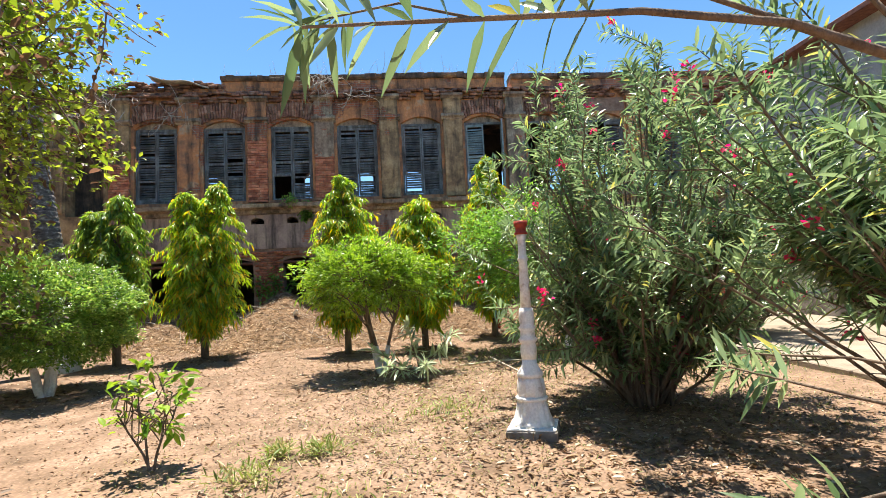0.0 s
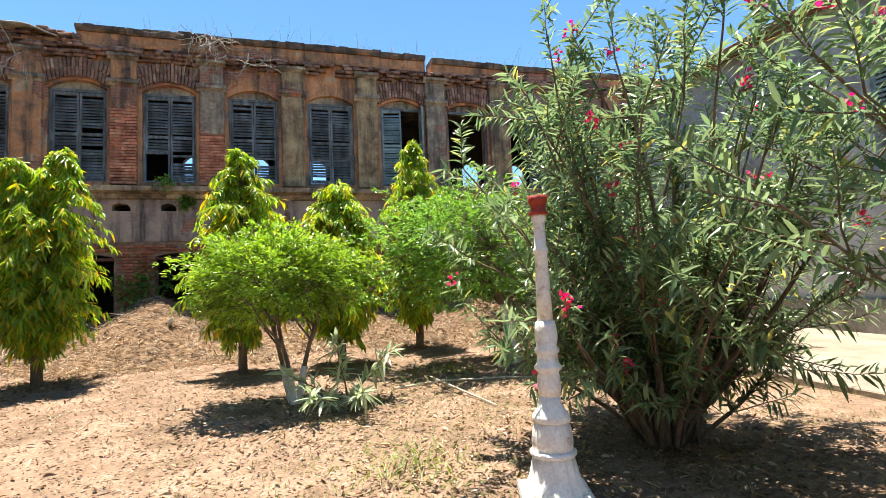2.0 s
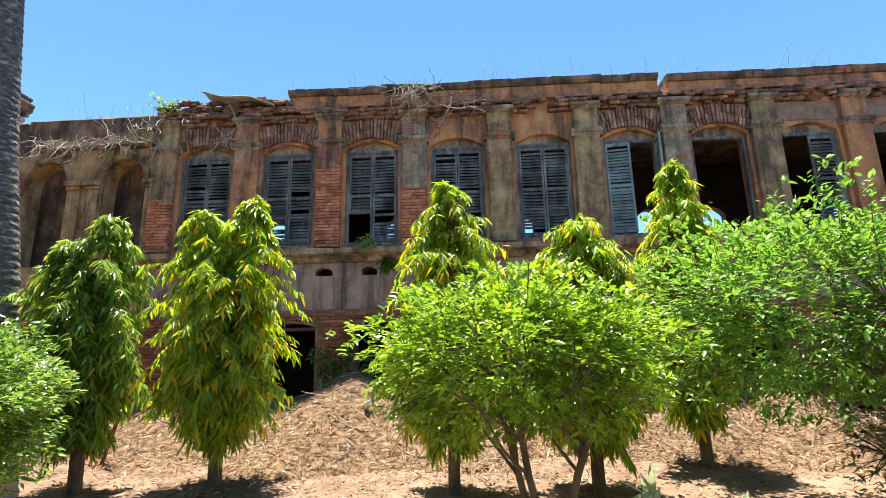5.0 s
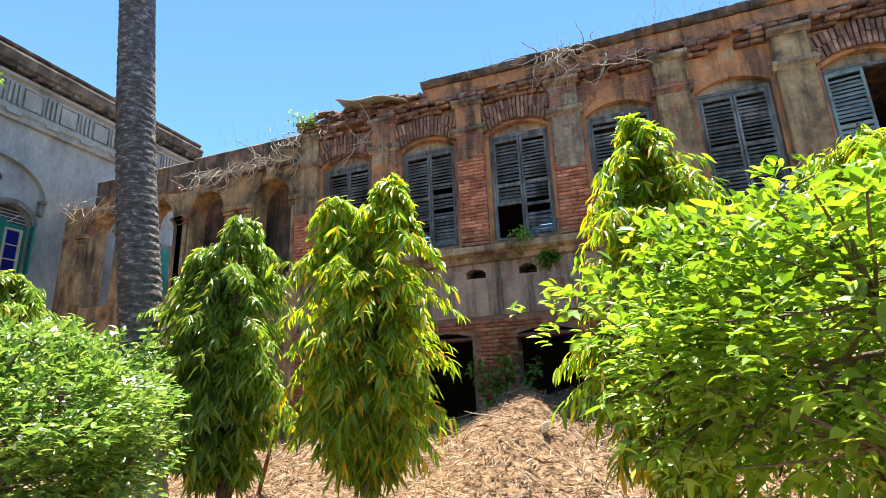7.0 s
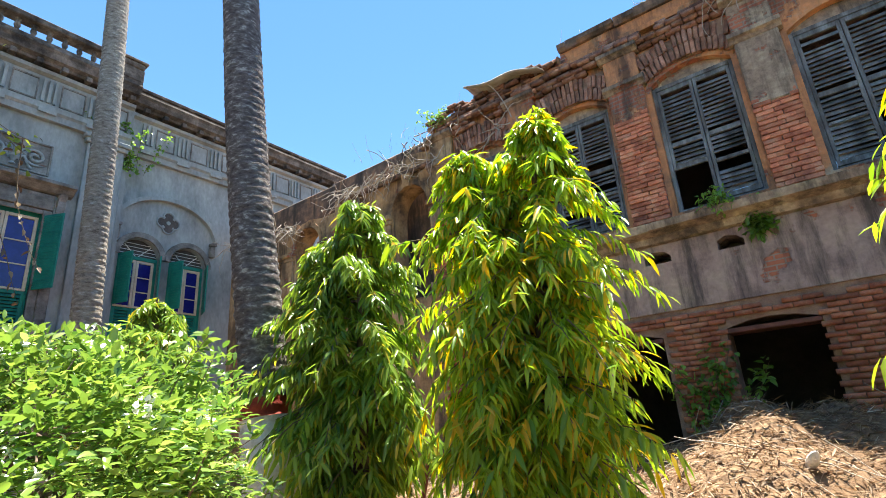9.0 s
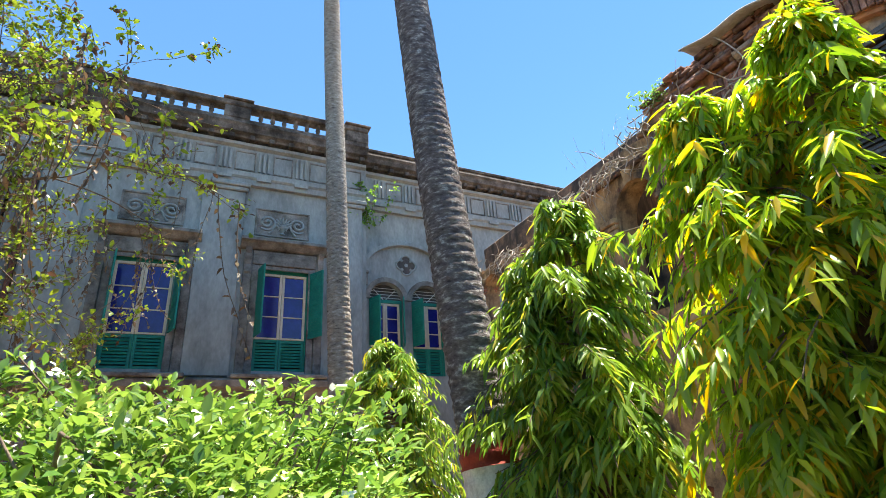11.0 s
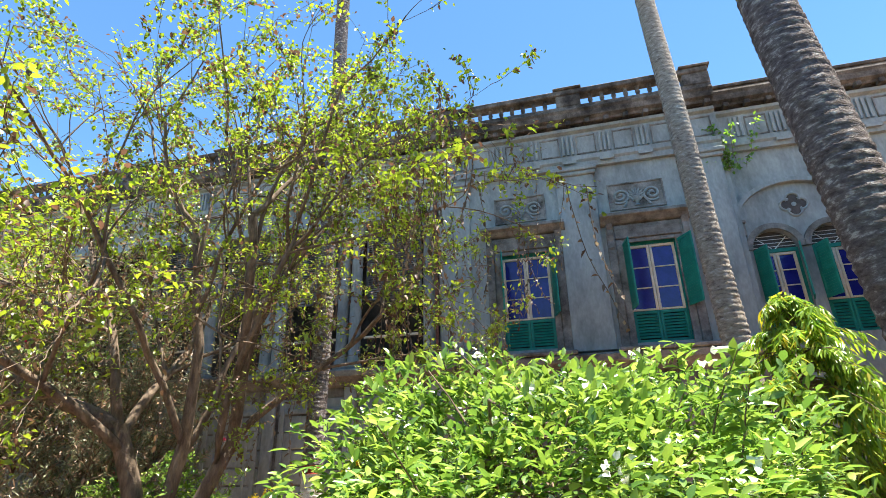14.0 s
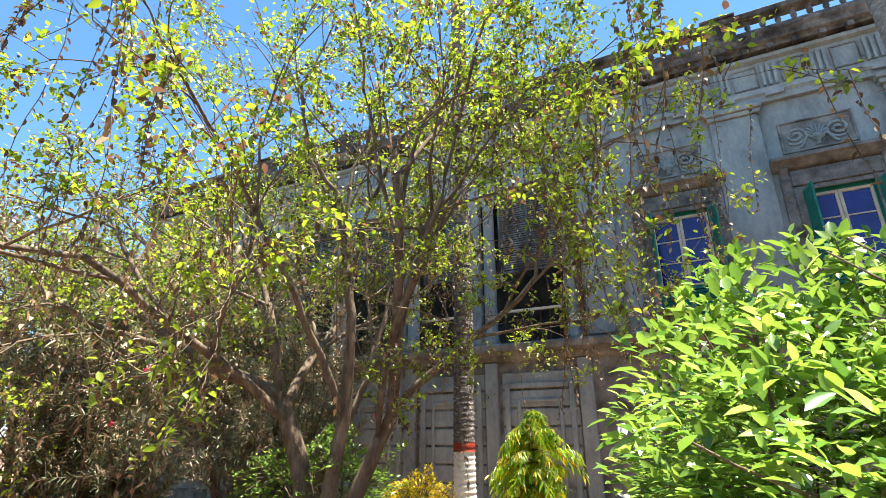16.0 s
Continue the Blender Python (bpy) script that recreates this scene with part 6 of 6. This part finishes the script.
for v in bm.verts:
    v.co = Vector((v.co.x * 0.05, v.co.y * 0.05, v.co.z * 0.13)) * (1 + 0.25 * noise.noise(v.co * 2.5))
part("paper", bm, M_WHITE, wrap).matrix_basis = pose(0, 0, float(gz(0, 13.6)) + float(heap_height(-2.5, 13.6)) + 0.08, 40, 35, 0)

# dry growth on the ruin
def roof_growth():
    rng = np.random.RandomState(9)
    paths = []
    for k in range(420):
        x = rng.uniform(-11.0, 12.0) if k % 3 else rng.uniform(-5, 8)
        top = 8.5 if -5.0 < x < 3.85 or x > 4.05 else 8.13
        big = rng.rand() ** 4
        paths.append(limb((x, FY + rng.uniform(-0.15, 0.6 if x > -8.2 else 1.1), top - 0.04), (rng.normal(0, 0.35), rng.normal(0, 0.35), 1), 0.12 + 0.7 * big, 0.003 + 0.004 * big, 0.0015, rng, 5, 0.12))
    t = thing("roof_weeds", (0, FY, 8.4), "dry weeds and bare twigs sprouting along the roof edge", "weeds", kind="stuff")
    ob = part("dry_stalks", tubes([p - [0, FY, 8.4, 0] for p in paths], 4), M_ROOT, t)
    paths = []
    for cx, cz, n, w in ((-1.98, 8.25, 34, 0.28), (-6.3, 7.15, 10, 0.2), (-9.3, 7.25, 34, 0.7), (-10.6, 7.2, 26, 0.5), (-13.0, 6.95, 34, 0.4), (-15.3, 7.1, 22, 0.5), (-0.8, 7.8, 10, 0.35), (-8.2, 7.7, 16, 0.4)):
        for k in range(n):
            paths.append(limb((cx + rng.normal(0, w), FY - rng.uniform(0.27, 0.42), cz + rng.uniform(-0.15, 0.1)), (rng.normal(0, 0.7), -0.1, -rng.uniform(0.1, 1.2)), rng.uniform(0.35, 1.1), 0.014, 0.005, rng, 9, 0.28))
    t2 = thing("dry_creeper", (0, FY, 7.2), "bleached dead creeper roots hanging on the ruined wall", "creeper", kind="stuff")
    part("root_tangle", tubes([p - [0, FY, 7.2, 0] for p in paths], 5), M_ROOT, t2)
    cab = thing("hanging_cable", (-6.6, FY - 0.3, 8.2), "loose cable hanging from the torn roof sheet", "cable")
    part("cord", tubes([[(0.55 * f, -0.1 + 0.08 * math.sin(3 * f), 0.02 - 1.05 * f ** 1.6, 0.012) for f in np.linspace(0, 1, 12)]], 6), M_ROOT, cab)
    for x, y, z, s in ((-8.0, FY - 0.1, 7.95, 0.38), (-3.0, FY - 0.25, 4.3, 0.2)):
        sp = thing("wall_sprout", (x, y, z), "small green plant rooted in the ruined wall", "plant", "wall plants")
        G = rng.normal(0, s * 0.5, (45, 3)) * [1, 0.5, 0.8] + [0, -0.1, s * 0.4]
        part("sprigs", tubes([np.array([(0, 0, 0, 0.006), (*(g * 0.6), 0.004), (*g, 0.003)]) for g in G], 4), M_BARK, sp)
        P = np.repeat(G, 5, 0) + rng.normal(0, 0.04, (225, 3))
        part("leaves", leaf_mesh(P, rng.normal(0, 1, P.shape), 0.08, 0.04, 0.2, 0.2, rng=rng), F_BUSH, sp)


def vine(x, z0, z1, w, seed, label, y=FY):
    """Green creeper on a wall."""
    rng = np.random.RandomState(seed)
    t = thing("green_creeper", (x, y, z0), label, "creeper", "green creepers")
    st = [limb((rng.normal(0, w * 0.2), -0.05, 0), (rng.normal(0, 0.2), 0, 1), (z1 - z0) * rng.uniform(0.6, 1), 0.008, 0.004, rng, 8, 0.15) for _ in range(9)]
    for p in st:
        p[:, 1] = np.minimum(p[:, 1], -0.04)
    part("runner", tubes(st, 4), M_BARK, t)
    P = np.concatenate([np.array([along(p, f)[0][:3] for f in rng.uniform(0.05, 1, 45)]) for p in st]) + rng.normal(0, 0.06, (405, 3)) * [1, 0.3, 1]
    P[:, 1] = np.minimum(P[:, 1], -0.05)
    part("leaves", leaf_mesh(P, rng.normal(0, 1, P.shape) + [0, -0.6, -0.4], 0.13 * rng.uniform(0.6, 1.2, 405), 0.075, 0.2, 0.2, rng=rng), F_BUSH, t)


roof_growth()
vine(-3.62, 1.15, 2.75, 0.6, 91, "green creeper climbing the brick pier")
vine(-2.55, 3.9, 4.45, 0.6, 92, "green creeper under the stone ledge")
ivy = vine(0, 8.9, 11.0, 0.9, 93, "leafy creeper in the corner of the grey house")
for o in [q for q in scene.objects if q.name.startswith("green_creeper") and abs(q.location.z - 8.9) < 0.01]:
    o.location, o.rotation_euler = (GX - 0.05, 13.15, 8.9), (0, 0, radians(90))

sheet = thing("torn_sheet", (-6.2, FY - 0.1, 8.1), "torn sagging roofing sheet on the broken parapet", "roofing sheet")
rng = np.random.RandomState(2)
X, Y = np.meshgrid(np.linspace(-0.85, 0.85, 18), np.linspace(-0.35, 0.4, 8), indexing="ij")
Z = 0.22 - 0.16 * (X + 0.85) + 0.05 * np.sin(X * 5) - 0.12 * np.clip(-Y, 0, 1) + 0.025 * np.sin(Y * 11 + X * 3)
n, m = X.shape
i, j = np.meshgrid(np.arange(n - 1), np.arange(m - 1), indexing="ij")
F = np.stack([i * m + j, (i + 1) * m + j, (i + 1) * m + j + 1, i * m + j + 1], -1).reshape(-1, 4)
sh = part("sheet", mesh_of("sheet", np.stack([X, Y, Z], -1).reshape(-1, 3), F, True), M_SHEET, sheet)
sol = sh.modifiers.new("thick", "SOLIDIFY")
sol.thickness = 0.03

# loose leaves, twigs and thin grass on the earth
scatter("leaf_litter", "fallen dry leaves on the earth", "litter", 9000, [(2.6, 5.0, 2.6), (1.6, 4.2, 2.2), (-0.3, 8.0, 2.2), (2.8, 8.8, 2.6), (-5.0, 8.0, 2.2), (2.5, 2.5, 2.4), (-4, 11.2, 2.0), (0, 11.2, 2.4), (0, 4, 4)], 101, 0.075, 0.32, 0.05, F_DRY, 0.02)
scatter("thin_grass", "sparse short dry grass on the earth", "grass", 14000, [(0.2, 5.0, 2.2), (-0.6, 3.6, 2.0), (1.5, 8.6, 2.4), (3.2, 8.0, 2.4), (4.4, 5.5, 2.2), (1.0, 6.3, 2.0), (4.8, 7.3, 1.2)], 102, 0.045, 0.12, 0.9, F_GRASS, 0.0)
scatter("small_weeds", "small green weeds on the earth", "weeds", 1500, [(-1.1, 4.05, 0.25), (-0.97, 4.6, 0.12), (-0.6, 4.55, 0.2), (-0.3, 3.2, 0.3), (0.6, 5.6, 0.5), (1.9, 9.2, 0.7)], 103, 0.09, 0.14, 0.9, F_GRASS, 0.08)
scatter("dry_twigs", "thin dry twigs on the earth", "litter", 900, [(0, 5, 3), (2.5, 4.5, 2.5), (-3, 9.5, 3), (1, 9, 3)], 104, 0.16, 0.04, 0.0, F_DRY, 0.01, 0.08)
scatter("leaf_crumbs", "crumbled leaf bits and small clods on the earth", "litter", 26000, [(0, 3.5, 3.4), (1, 6, 3.4), (-2, 7, 4), (2.5, 8.5, 3.4), (-3, 10, 4), (2.6, 4.8, 2.6)], 105, 0.03, 0.5, 0.05, F_DRY, 0.008)
